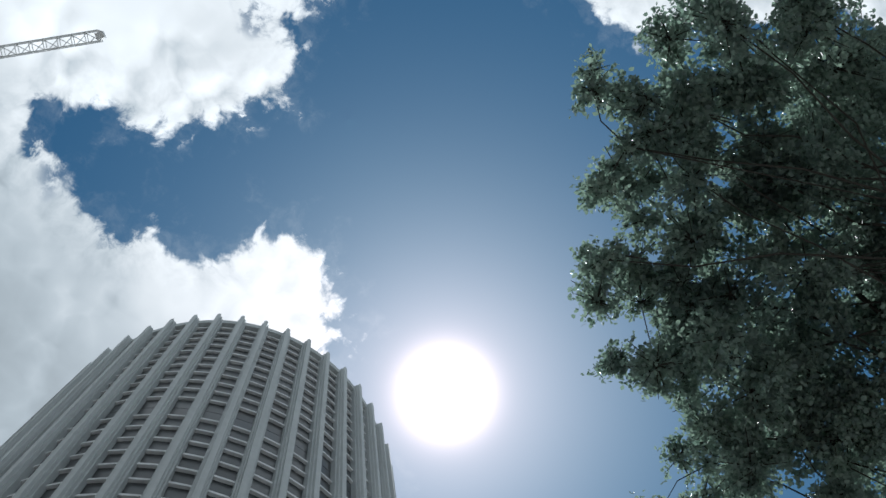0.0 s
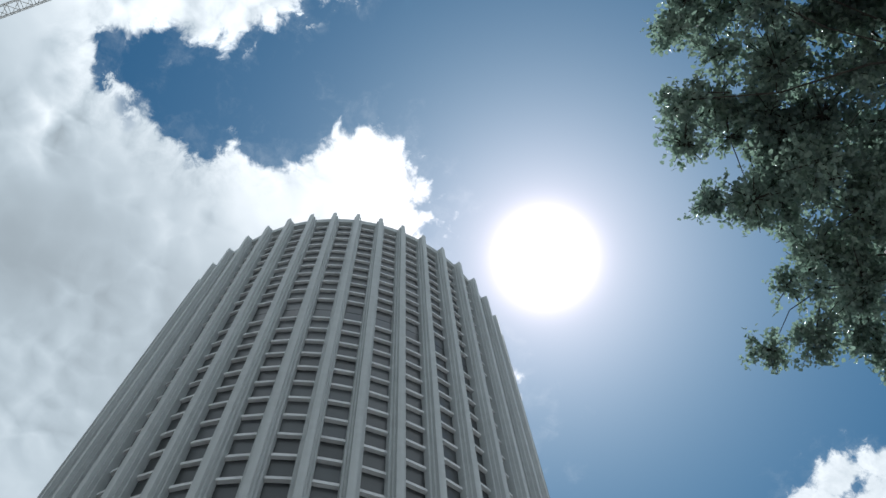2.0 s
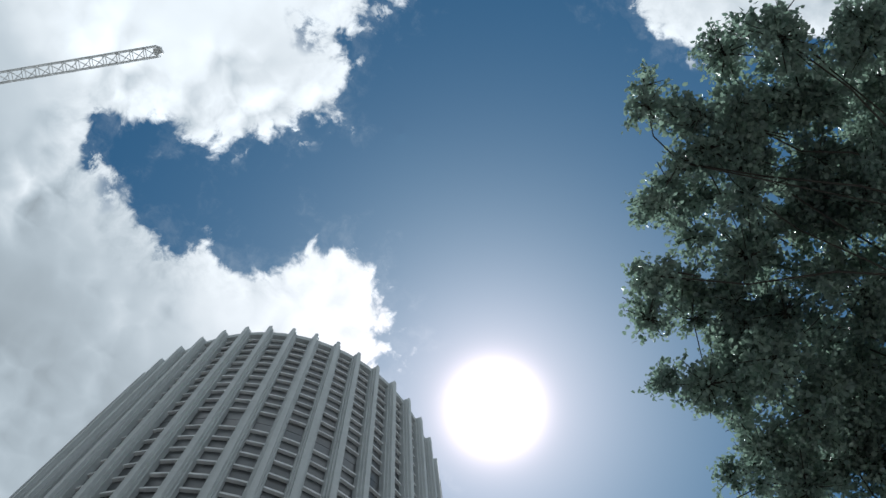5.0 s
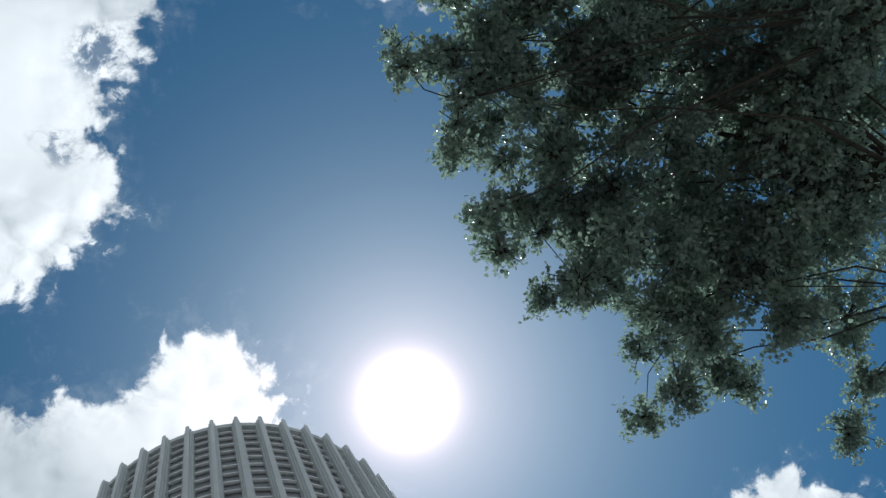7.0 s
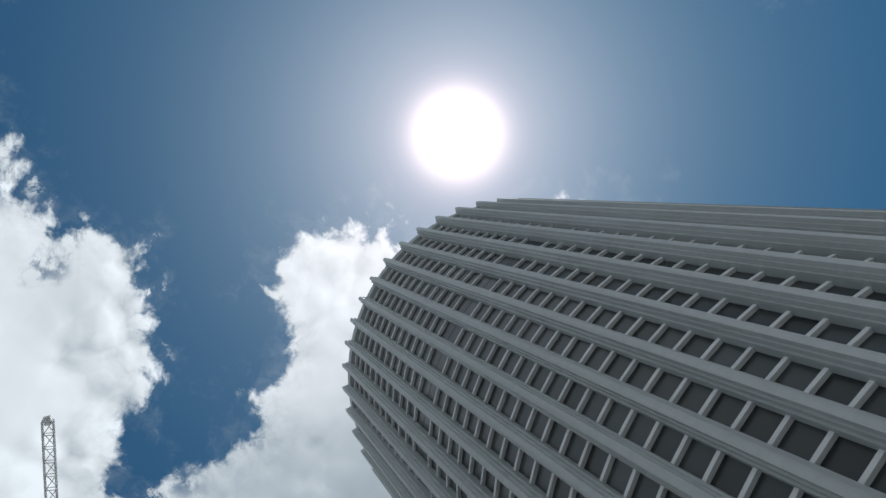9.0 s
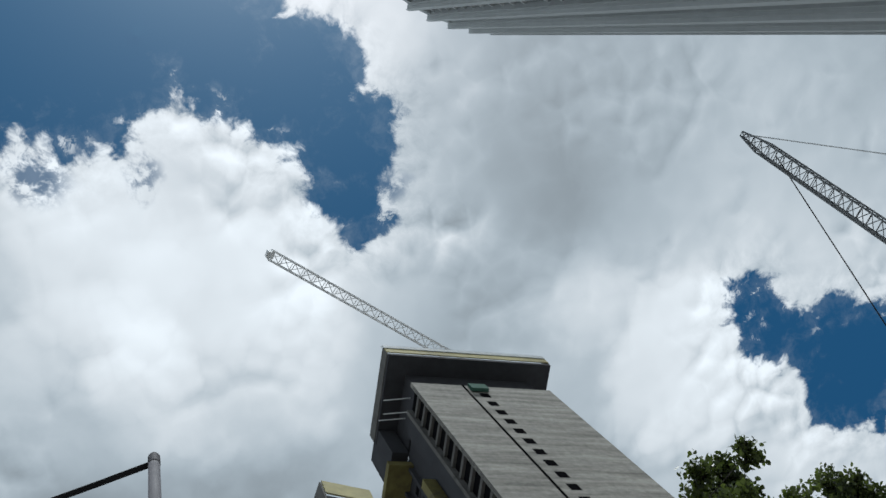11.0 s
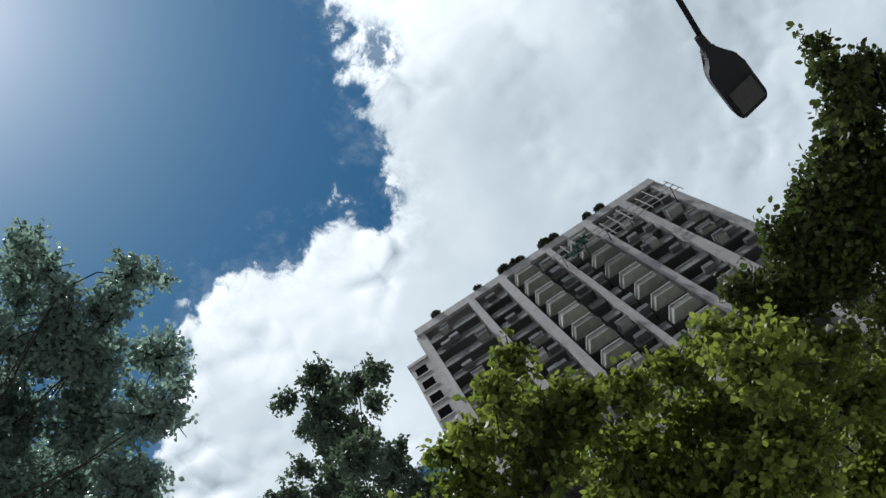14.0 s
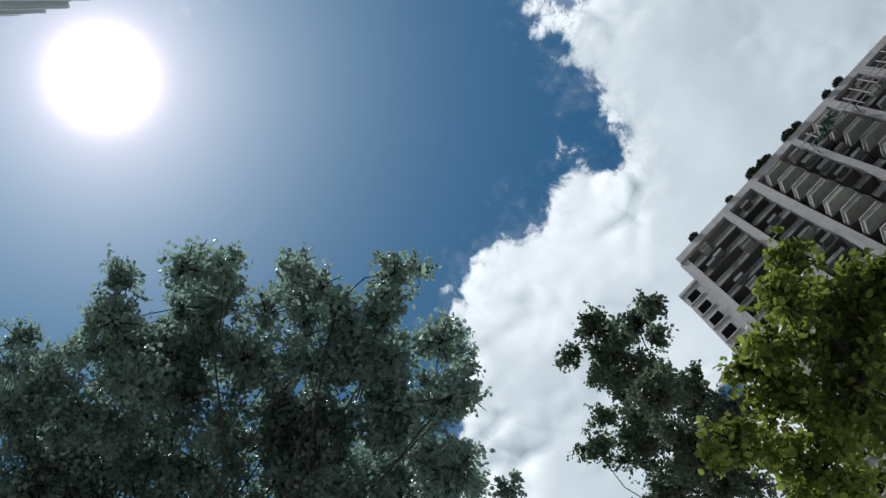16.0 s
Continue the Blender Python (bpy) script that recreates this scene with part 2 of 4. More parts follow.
def leafage(name, dark, bright, through_light=0.35, warm=(1.2, 1.3, 0.8), gloss=0.5):
    m = bpy.data.materials.new(name)
    m.use_nodes = True
    n = Nodes(m.node_tree)
    pick = n.add("ShaderNodeNewGeometry").outputs["Random Per Island"]
    patch = n.noise(n.add("ShaderNodeTexCoord").outputs["Object"], 1.1, 3.0, 0.6)
    mixed = n.mix(n.ramp(n.math("ADD", n.math("MULTIPLY", pick, 0.5), n.math("MULTIPLY", n.math("SUBTRACT", patch, 0.15), 1.25)), 0.38, 1.12), (*dark, 1.0), (*bright, 1.0))
    shade = n.add("ShaderNodeBsdfPrincipled")
    n.put(shade.inputs["Base Color"], mixed)
    shade.inputs["Roughness"].default_value = 0.67 - gloss * 0.5
    shade.inputs["Specular IOR Level"].default_value = gloss
    thin = n.add("ShaderNodeBsdfTranslucent")
    n.put(thin.inputs[0], n.mix(0.6, mixed, (bright[0] * warm[0], bright[1] * warm[1], bright[2] * warm[2], 1.0)))
    both = n.add("ShaderNodeMixShader")
    both.inputs[0].default_value = through_light
    n.put(both.inputs[1], shade.outputs[0])
    n.put(both.inputs[2], thin.outputs[0])
    n.put(n.add("ShaderNodeOutputMaterial").inputs[0], both.outputs[0])
    return m


def glazing(name, colour, rough=0.08):
    m = bpy.data.materials.new(name)
    m.use_nodes = True
    n = Nodes(m.node_tree)
    shade = n.add("ShaderNodeBsdfPrincipled")
    rnd = n.add("ShaderNodeObjectInfo").outputs["Random"]
    isle = n.add("ShaderNodeNewGeometry").outputs["Random Per Island"]
    val = n.ramp(n.math("FRACT", n.math("ADD", rnd, isle)), 0.0, 1.0, 0.5, 1.7, False)
    tint = n.vec("SCALE", tuple(colour))
    n.put(tint.node.inputs["Scale"], val)
    n.put(shade.inputs["Base Color"], tint)
    shade.inputs["Roughness"].default_value = rough
    shade.inputs["Specular IOR Level"].default_value = 0.3
    n.put(n.add("ShaderNodeOutputMaterial").inputs[0], shade.outputs[0])
    return m


RIB = surface("pale_cast_concrete", (0.445, 0.47, 0.475), 0.7, vary=0.25, grain=0.9, streak=(1.2, 1.2, 0.03), bump=0.08)
SPANDREL = surface("pale_spandrel", (0.68, 0.69, 0.70), 0.6, vary=0.10, grain=2.0, bump=0.05, each=0.15)
TOWER_GLASS = glazing("grey_office_glass", (0.030, 0.035, 0.038), 0.3)
# tower's inner wall, with the shade between the ribs in its base colour
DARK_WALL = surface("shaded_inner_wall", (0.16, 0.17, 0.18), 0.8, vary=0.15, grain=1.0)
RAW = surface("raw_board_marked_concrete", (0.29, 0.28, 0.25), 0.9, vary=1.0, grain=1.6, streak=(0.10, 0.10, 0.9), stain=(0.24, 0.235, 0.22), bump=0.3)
# weathered concrete, also darkened part way for the block's shaded side
RAW_MID = surface("weathered_half_shade_concrete", (0.125, 0.122, 0.115), 0.92, vary=0.5, grain=1.4, streak=(0.5, 0.5, 0.2), stain=(0.05, 0.05, 0.045), bump=0.3)
# the raw concrete in a dark tone for shaded faces and soffits; joints too
RAW_DARK = surface("shade_dark_concrete", (0.046, 0.047, 0.052), 0.92, vary=0.3, grain=1.2, streak=(0.5, 0.5, 0.2), bump=0.3)
# near-black fill: flat boxes carry the shade inside openings; also joint, stair windows
VOID = surface("shade_black_fill", (0.008, 0.008, 0.009), 0.95, vary=0.2, grain=2.0, bump=0.0, gloss=0.0)
YELLOW = surface("yellow_formwork", (0.15, 0.132, 0.05), 0.75, vary=0.5, grain=1.3, streak=(0.5, 0.5, 0.5), stain=(0.07, 0.065, 0.045), bump=0.2)
RIM_YELLOW = surface("faded_yellow_rim_boards", (0.38, 0.34, 0.17), 0.75, vary=0.4, grain=1.0, stain=(0.25, 0.23, 0.15), bump=0.1)
OLIVE = surface("dirty_olive_formwork", (0.03, 0.028, 0.014), 0.85, vary=0.4, grain=1.3, bump=0.2)
YELLOW_CLEAN = surface("bright_yellow_paint", (0.42, 0.34, 0.09), 0.6, vary=0.3, grain=1.3, stain=(0.16, 0.13, 0.06), bump=0.1)
# wing concrete with the shade on its walls put into a dark, cool base
WING_GREY = surface("cool_grey_shaded_concrete", (0.075, 0.078, 0.088), 0.92, vary=0.45, grain=0.7, streak=(0.4, 0.4, 0.12), stain=(0.05, 0.05, 0.055), bump=0.3)
NETTING = surface("green_safety_net", (0.06, 0.13, 0.10), 0.9, vary=0.3, grain=3.0)
STEEL = surface("galvanised_steel", (0.105, 0.105, 0.117), 0.8, 0.0, vary=0.10, grain=3.0, streak=(2, 2, 0.3), bump=0.0, gloss=0.1)
CRANE = surface("weathered_white_crane_paint", (0.66, 0.67, 0.67), 0.6, 0.1, vary=0.25, grain=2.0, bump=0.0)
CRANE_DARK = surface("dark_crane_steel", (0.25, 0.26, 0.27), 0.6, 0.3, vary=0.2, grain=2.0, bump=0.0)
WINCH = surface("rusty_red_winch_steel", (0.055, 0.026, 0.024), 0.7, 0.1, vary=0.4, grain=2.0, bump=0.1)
HOARDING = surface("brown_site_hoarding", (0.045, 0.036, 0.022), 0.9, vary=0.5, grain=0.8, stain=(0.14, 0.12, 0.05), bump=0.2)
CABLE = surface("black_cable", (0.02, 0.02, 0.022), 0.9, vary=0.1, grain=9.0, bump=0.0, gloss=0.1)
LANTERN = surface("dark_grey_lantern_casting", (0.035, 0.037, 0.04), 0.75, 0.0, vary=0.25, grain=14.0, bump=0.1)
LENS = surface("dusty_lantern_lens", (0.10, 0.095, 0.095), 0.3, vary=0.15, grain=20.0, bump=0.0)
PAINT = surface("soot_stained_pale_paint", (0.37, 0.345, 0.34), 0.85, vary=0.45, grain=1.4, streak=(1.4, 1.4, 0.12), stain=(0.19, 0.18, 0.18), bump=0.1)
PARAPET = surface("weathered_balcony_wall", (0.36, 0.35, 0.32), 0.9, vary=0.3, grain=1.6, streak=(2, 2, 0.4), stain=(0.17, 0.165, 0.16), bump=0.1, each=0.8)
DARK_BALCONY = surface("dark_grey_plain_balcony_wall", (0.17, 0.165, 0.16), 0.9, vary=0.4, grain=1.6, streak=(2, 2, 0.4), stain=(0.09, 0.088, 0.085), bump=0.1, each=0.9)
# balcony slabs take the shade of their undersides as a dark base
SOFFIT = surface("shade_dark_balcony_soffit", (0.085, 0.082, 0.082), 0.9, vary=0.3, grain=1.5, each=0.5)
UNDERSIDE = surface("grey_green_balcony_underside", (0.33, 0.33, 0.29), 0.9, vary=0.35, grain=1.5, streak=(1.2, 1.2, 1.2), stain=(0.12, 0.12, 0.105), each=0.5)
# back wall of the balconies, darkened to carry the shade of the recess
RECESS = surface("shade_dark_recess_wall", (0.06, 0.058, 0.058), 0.9, vary=0.3, grain=1.5, each=0.4)
FLAT_GLASS = glazing("flat_window_glass", (0.016, 0.018, 0.02), 0.12)
BOX = surface("metal_box", (0.12, 0.12, 0.12), 0.7, 0.0, vary=0.2, grain=4.0, each=0.9)
BARK = surface("grey_brown_bark", (0.045, 0.042, 0.036), 0.95, vary=0.35, grain=7.0, streak=(9, 9, 1.5), bump=0.6)
LEAF_SHRUB = leafage("dull_shrub_leaf", (0.035, 0.04, 0.028), (0.09, 0.10, 0.06), 0.15)
LEAF_DARK = leafage("small_dark_fig_leaf", (0.105, 0.142, 0.142), (0.31, 0.385, 0.325), 0.5, (1.05, 1.25, 1.1), 0.5)
LEAF_SLIM = leafage("dark_slender_tree_leaf", (0.052, 0.07, 0.058), (0.14, 0.18, 0.12), 0.38, (1.1, 1.25, 0.95), 0.3)
LEAF_MID = leafage("mid_green_leaf", (0.022, 0.034, 0.014), (0.11, 0.135, 0.04), 0.3, gloss=0.2)
LEAF_DEEP = leafage("deep_green_glossy_leaf", (0.014, 0.022, 0.009), (0.12, 0.155, 0.04), 0.28, gloss=0.35)
LEAF_LIGHT = leafage("sunlit_yellow_green_leaf", (0.030, 0.045, 0.018), (0.31, 0.36, 0.08), 0.4, gloss=0.2)
PAVING = surface("grey_street_paving", (0.27, 0.265, 0.255), 0.9, vary=0.3, grain=2.0, bump=0.2)
ROOFING = surface("roof_screed", (0.28, 0.27, 0.26), 0.9, vary=0.25, grain=0.8)


# ---- building blocks ----
EYE = 1.6


def mesh_of(name, bm, material, smooth=False):
    data = bpy.data.meshes.new(name)
    bmesh.ops.recalc_face_normals(bm, faces=bm.faces)
    bm.to_mesh(data)
    bm.free()
    data.materials.append(material)
    if smooth:
        data.shade_smooth()
    return data


def part(name, bm, material, parent=None, label="", smooth=False):
    data = bm if isinstance(bm, bpy.types.Mesh) else mesh_of(name, bm, material, smooth)
    ob = new(name, data)
    if parent:
        ob.parent = parent
    if label:
        tagged(ob, label)
    return ob


def box(bm, x0, x1, y0, y1, z0, z1, m=None):
    corners = [Vector((x, y, z)) for x in (x0, x1) for y in (y0, y1) for z in (z0, z1)]
    v = [bm.verts.new(m @ c if m else c) for c in corners]
    for f in ((0, 1, 3, 2), (4, 6, 7, 5), (0, 4, 5, 1), (2, 3, 7, 6), (0, 2, 6, 4), (1, 5, 7, 3)):
        bm.faces.new([v[i] for i in f])
    return bm


def boxed(*args):
    return box(bmesh.new(), *args)


def prism(bm, outline, z0, z1, top=None):
    """A vertical prism over an outline; top: another outline of as many points."""
    a = [bm.verts.new((x, y, z0)) for x, y in outline]
    b = [bm.verts.new((x, y, z1)) for x, y in (top or outline)]
    count = len(a)
    for i in range(count):
        bm.faces.new((a[i], a[(i + 1) % count], b[(i + 1) % count], b[i]))
    bm.faces.new(b)
    bm.faces.new(a[::-1])
    return bm


def rod(bm, a, b, r0, r1=None, sides=8):
    a, b = Vector(a), Vector(b)
    r1 = r0 if r1 is None else r1
    turn = (b - a).to_track_quat("Z", "Y").to_matrix()
    ends = []
    for p, r in ((a, r0), (b, r1)):
        ends.append([bm.verts.new(p + turn @ Vector((r * math.cos(k * math.tau / sides), r * math.sin(k * math.tau / sides), 0))) for k in range(sides)])
    for k in range(sides):
        bm.faces.new((ends[0][k], ends[0][(k + 1) % sides], ends[1][(k + 1) % sides], ends[1][k]))
    bm.faces.new(ends[0][::-1])
    bm.faces.new(ends[1])
    return bm


def tube(bm, points, radii, sides=8):
    for i in range(len(points) - 1):
        rod(bm, points[i], points[i + 1], radii[i], radii[i + 1], sides)
    return bm


def thing(name, m, label, category, group="", kind=""):
    ob = new(name)
    ob.matrix_world = m
    ob.empty_display_size = 0.5
    return tagged(ob, label, category, group, kind)


# ---- ground ----
def make_ground():
    bm = bmesh.new()
    for k in range(64):
        a = math.tau * k / 64
        bm.verts.new((3000 * math.cos(a), 3000 * math.sin(a), 0))
    bm.faces.new(bm.verts)
    tagged(part("ground", bm, PAVING), "grey concrete street paving and ground", "ground", kind="structure")


make_ground()


# ---- the round ribbed tower ----
TOWER = (7.66, 50.3)
TOWER_R, TOWER_TOP, STOREY = 22.0, 131.1, 3.2
RIBS = 48


def make_tower():
    tower = thing("office_tower", pose(*TOWER, 0, 0, 0, 0), "tall round office tower with pale grey vertical ribs and dark windows", "building")
    ring = [(math.cos(math.tau * k / 96) * (TOWER_R - 0.55), math.sin(math.tau * k / 96) * (TOWER_R - 0.55)) for k in range(96)]
    part("core_wall", prism(bmesh.new(), ring, 0, TOWER_TOP - 1.2), DARK_WALL, tower, "recessed wall behind the windows, in a shaded tone")
    # parapet ring
    bm = bmesh.new()
    steps = 96
    rows = []
    for r, z in ((TOWER_R - 0.4, TOWER_TOP - 1.6), (TOWER_R + 0.4, TOWER_TOP - 1.6), (TOWER_R + 0.4, TOWER_TOP), (TOWER_R - 0.4, TOWER_TOP)):
        rows.append([bm.verts.new((r * math.cos(math.tau * k / steps), r * math.sin(math.tau * k / steps), z)) for k in range(steps)])
    for i in range(4):
        for k in range(steps):
            bm.faces.new((rows[i][k], rows[i][(k + 1) % steps], rows[(i + 1) % 4][(k + 1) % steps], rows[(i + 1) % 4][k]))
    part("parapet", bm, RIB, tower, "pale concrete roof parapet")
    # one rib, pointing along +y, with stepped shoulders and a horn on top
    bm = bmesh.new()
    prism(bm, [(-0.62, TOWER_R - 0.45), (0.62, TOWER_R - 0.45), (0.60, TOWER_R + 0.40), (-0.60, TOWER_R + 0.40)], 0, TOWER_TOP + 0.05)
    prism(bm, [(-0.46, TOWER_R + 0.38), (0.46, TOWER_R + 0.38), (0.43, TOWER_R + 0.70), (-0.43, TOWER_R + 0.70)], 0, TOWER_TOP + 0.25)
    prism(bm, [(-0.31, TOWER_R + 0.68), (0.31, TOWER_R + 0.68), (0.26, TOWER_R + 1.0), (-0.26, TOWER_R + 1.0)], 0, TOWER_TOP + 0.4)
    prism(bm, [(-0.34, TOWER_R + 0.1), (0.34, TOWER_R + 0.1), (0.26, TOWER_R + 1.0), (-0.26, TOWER_R + 1.0)], TOWER_TOP + 0.4, TOWER_TOP + 1.15,
          [(-0.16, TOWER_R + 0.5), (0.16, TOWER_R + 0.5), (0.14, TOWER_R + 1.0), (-0.14, TOWER_R + 1.0)])
    rib = mesh_of("rib", bm, RIB)
    half = math.pi / RIBS
    out = TOWER_R - 0.22
    wide = out * math.tan(half) - 0.54
    bm = bmesh.new()
    box(bm, -wide, wide, out - 0.12, out, 0.40, STOREY)
    pane = mesh_of("window_pane", bm, TOWER_GLASS)
    bm = bmesh.new()
    prism(bm, [(-wide - 0.05, out - 0.2), (wide + 0.05, out - 0.2), (wide + 0.05, out + 0.28), (-wide - 0.05, out + 0.28)], 0.0, 0.40,
          [(-wide - 0.05, out - 0.2), (wide + 0.05, out - 0.2), (wide + 0.05, out + 0.26), (-wide - 0.05, out + 0.26)])
    ledge = mesh_of("spandrel", bm, SPANDREL)
    # sills: a plant storey of double height interrupts them
    plant = 88.5 + EYE
    sills = [plant - STOREY * k for k in range(28)] + [plant + 5.9 + STOREY * k for k in range(11)]
    panes = sills[:-1] + [plant + 2.9]
    rest = {"window_pane": [], "spandrel": []}
    for k in range(RIBS):
        a = 7.5 * k - 3.4
        ob = part("rib", rib, RIB, tower)
        ob.matrix_local = pose(0, 0, 0, 0, 0, -a)
        turn = -(a + 3.75)
        face = (a + 3.75) % 360
        for name, data, rows in (("window_pane", pane, panes), ("spandrel", ledge, sills)):
            for z in rows:
                m = pose(0, 0, z, 0, 0, turn)
                if 146 < face < 236 and z > 58:
                    part(name, data, None, tower).matrix_local = m
                else:
                    rest[name].append(m)
    for name, data, mat in (("window_pane", pane, TOWER_GLASS), ("spandrel", ledge, SPANDREL)):
        points = np.array([v.co for v in data.vertices])
        faces = [tuple(p.vertices) for p in data.polygons]
        verts, polys = [], []
        for m in rest[name]:
            start = len(verts)
            mm = np.array(m)
            verts += (points @ mm[:3, :3].T + mm[:3, 3]).tolist()
            polys += [tuple(i + start for i in f) for f in faces]
        joined = bpy.data.meshes.new(name + "_rest")
        joined.from_pydata(verts, [], polys)
        joined.materials.append(mat)
        tagged(part(name, joined, mat, tower), kind="stuff")


make_tower()


# ---- the concrete block under construction ----
E1 = Vector((-0.455, 0.89))


def frame_at(origin, along):
    """A pose whose x runs along a wall and whose y runs into the building."""
    ax = Vector((along[0], along[1], 0)).normalized()
    ay = Vector((-ax.y, ax.x, 0))
    m = Matrix.Identity(4)
    for i in range(3):
        m[i][0], m[i][1], m[i][2] = ax[i], ay[i], (0, 0, 1)[i]
    m.translation = (origin[0], origin[1], 0)
    return m


def make_shell():
    """A public-housing block in raw concrete: local x along the broad face, y into the block."""
    m = frame_at((-46.0, 14.6), E1)
    block = thing("concrete_block", m, "unfinished raw concrete high-rise with yellow formwork round its top", "building")
    h = 108 + EYE
    low = 2.8
    # broad front wing; side faces, in concrete coloured darker for shade, hold openings
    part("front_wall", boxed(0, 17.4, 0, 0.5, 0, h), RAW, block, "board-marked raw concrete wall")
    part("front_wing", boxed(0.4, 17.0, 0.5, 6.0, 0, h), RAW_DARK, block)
    part("joint", boxed(6.15, 6.4, -0.06, 0.0, 0, h), VOID, block, "dark vertical joint in the wall")
    opening = mesh_of("window_opening", boxed(-0.55, 0.55, -0.025, 0.1, 0, 1.35), VOID)
    for k in range(28):
        z = h - 3.9 - k * low
        part("window_opening", opening, None, block).matrix_local = pose(8.0, 0, z)
    # side of the front wing
    side = mesh_of("side_opening", boxed(-0.025, 0.1, -1.2, 1.2, 0, 2.0), VOID)
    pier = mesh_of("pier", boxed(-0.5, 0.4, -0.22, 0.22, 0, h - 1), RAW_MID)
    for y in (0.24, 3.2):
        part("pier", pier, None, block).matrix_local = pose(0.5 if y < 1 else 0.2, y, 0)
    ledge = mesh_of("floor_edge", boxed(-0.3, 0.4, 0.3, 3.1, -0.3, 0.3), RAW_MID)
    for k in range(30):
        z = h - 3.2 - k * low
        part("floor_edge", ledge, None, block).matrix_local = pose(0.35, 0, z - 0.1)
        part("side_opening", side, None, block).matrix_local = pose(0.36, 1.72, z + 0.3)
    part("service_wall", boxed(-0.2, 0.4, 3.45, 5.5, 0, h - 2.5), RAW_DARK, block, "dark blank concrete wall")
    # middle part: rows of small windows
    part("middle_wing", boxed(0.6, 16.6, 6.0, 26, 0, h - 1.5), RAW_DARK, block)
    small = mesh_of("small_opening", boxed(-0.025, 0.1, -0.5, 0.5, 0, 1.3), VOID)
    rim = bmesh.new()
    for y0, y1, z0, z1 in ((-0.7, -0.5, -0.2, 1.5), (0.5, 0.7, -0.2, 1.5), (-0.5, 0.5, -0.2, 0.0), (-0.5, 0.5, 1.3, 1.5)):
        box(rim, -0.12, 0.1, y0, y1, z0, z1)
    rim = mesh_of("opening_rim", rim, RAW_DARK)
    fin = mesh_of("fin", boxed(-0.6, 0.1, -0.18, 0.18, 0, h - 4), RAW_DARK)
    for i in range(6):
        part("fin", fin, None, block).matrix_local = pose(0.6, 8.9 + 2.9 * i, 0)
    for i in range(5):
        for k in range(24):
            m2 = pose(0.6, 10.3 + 2.9 * i, h - 7.5 - k * low)
            part("small_opening", small, None, block).matrix_local = m2
            part("opening_rim", rim, None, block).matrix_local = m2
    # yellow panels
    part("formwork_band", boxed(-0.9, 0.5, 6.6, 7.6, h - 40, h - 12), YELLOW, block, "yellow formwork panel")
    part("formwork_strip", boxed(-2.3, 0.6, 8.5, 24.0, h - 3.9, h - 2.8), YELLOW, block, "yellow formwork edge")
    part("formwork_patch", boxed(-0.7, 0.5, 5.604, 6.59, h - 62, h - 26), YELLOW, block)
    part("formwork_box", boxed(-1.0, 0.3, 3.7, 7.9, h - 34, h - 27.5), OLIVE, block, "dark olive formwork box on the wall")
    # crown: top storey coloured dark for the shade below a wide platform
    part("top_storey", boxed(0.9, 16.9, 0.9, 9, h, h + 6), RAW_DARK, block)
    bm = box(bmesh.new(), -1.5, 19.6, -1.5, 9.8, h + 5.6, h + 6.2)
    part("platform", bm, RAW_DARK, block, "timber working platform in a shade-dark tone")
    for a in ((-1.56, 19.66, -1.62, -1.5), (-1.62, -1.5, -1.5, 9.8), (19.6, 19.72, -1.5, 9.8)):
        front = a[2] < -1.6
        part("platform_rim", boxed(*a, h + (6.5 if front else 6.2), h + (7.9 if front else 8.5)), RIM_YELLOW if front else RAW_MID, block, "faded yellow formwork rim" if front else "grey formwork boards")
    part("edge_board", boxed(-1.6, 19.7, -1.72, -1.6, h + 7.904, h + 8.9), RIB, block, "pale edge boards above the yellow rim")
    bm = bmesh.new()
    for k in range(10):
        rod(bm, (-1.5 + k * 2.3, -1.3, h + 6.2), (-1.5 + k * 2.3, -1.3, h + 9.9), 0.06, sides=5)
    rod(bm, (-1.5, -1.3, h + 9.8), (19.5, -1.3, h + 9.8), 0.05, sides=5)
    part("guard_rail", bm, CRANE, block)
    part("net", boxed(6.7, 8.8, -0.5, -0.1, h - 2.2, h - 0.6), NETTING, block, "green safety net")
    for k, (y, z) in enumerate(((3.2, 2.6), (4.6, 1.8), (6.0, 3.4))):
        part("outrigger", rod(bmesh.new(), (-2.2, y, h + z), (1.0, y - 0.6, h + z - 0.4), 0.07, sides=6), CRANE, block, "pale scaffold pole")
    part("bracket", boxed(-1.4, 0.596, 8.0, 12.4, h - 1.4, h + 7.0), RAW_DARK, block)


make_shell()


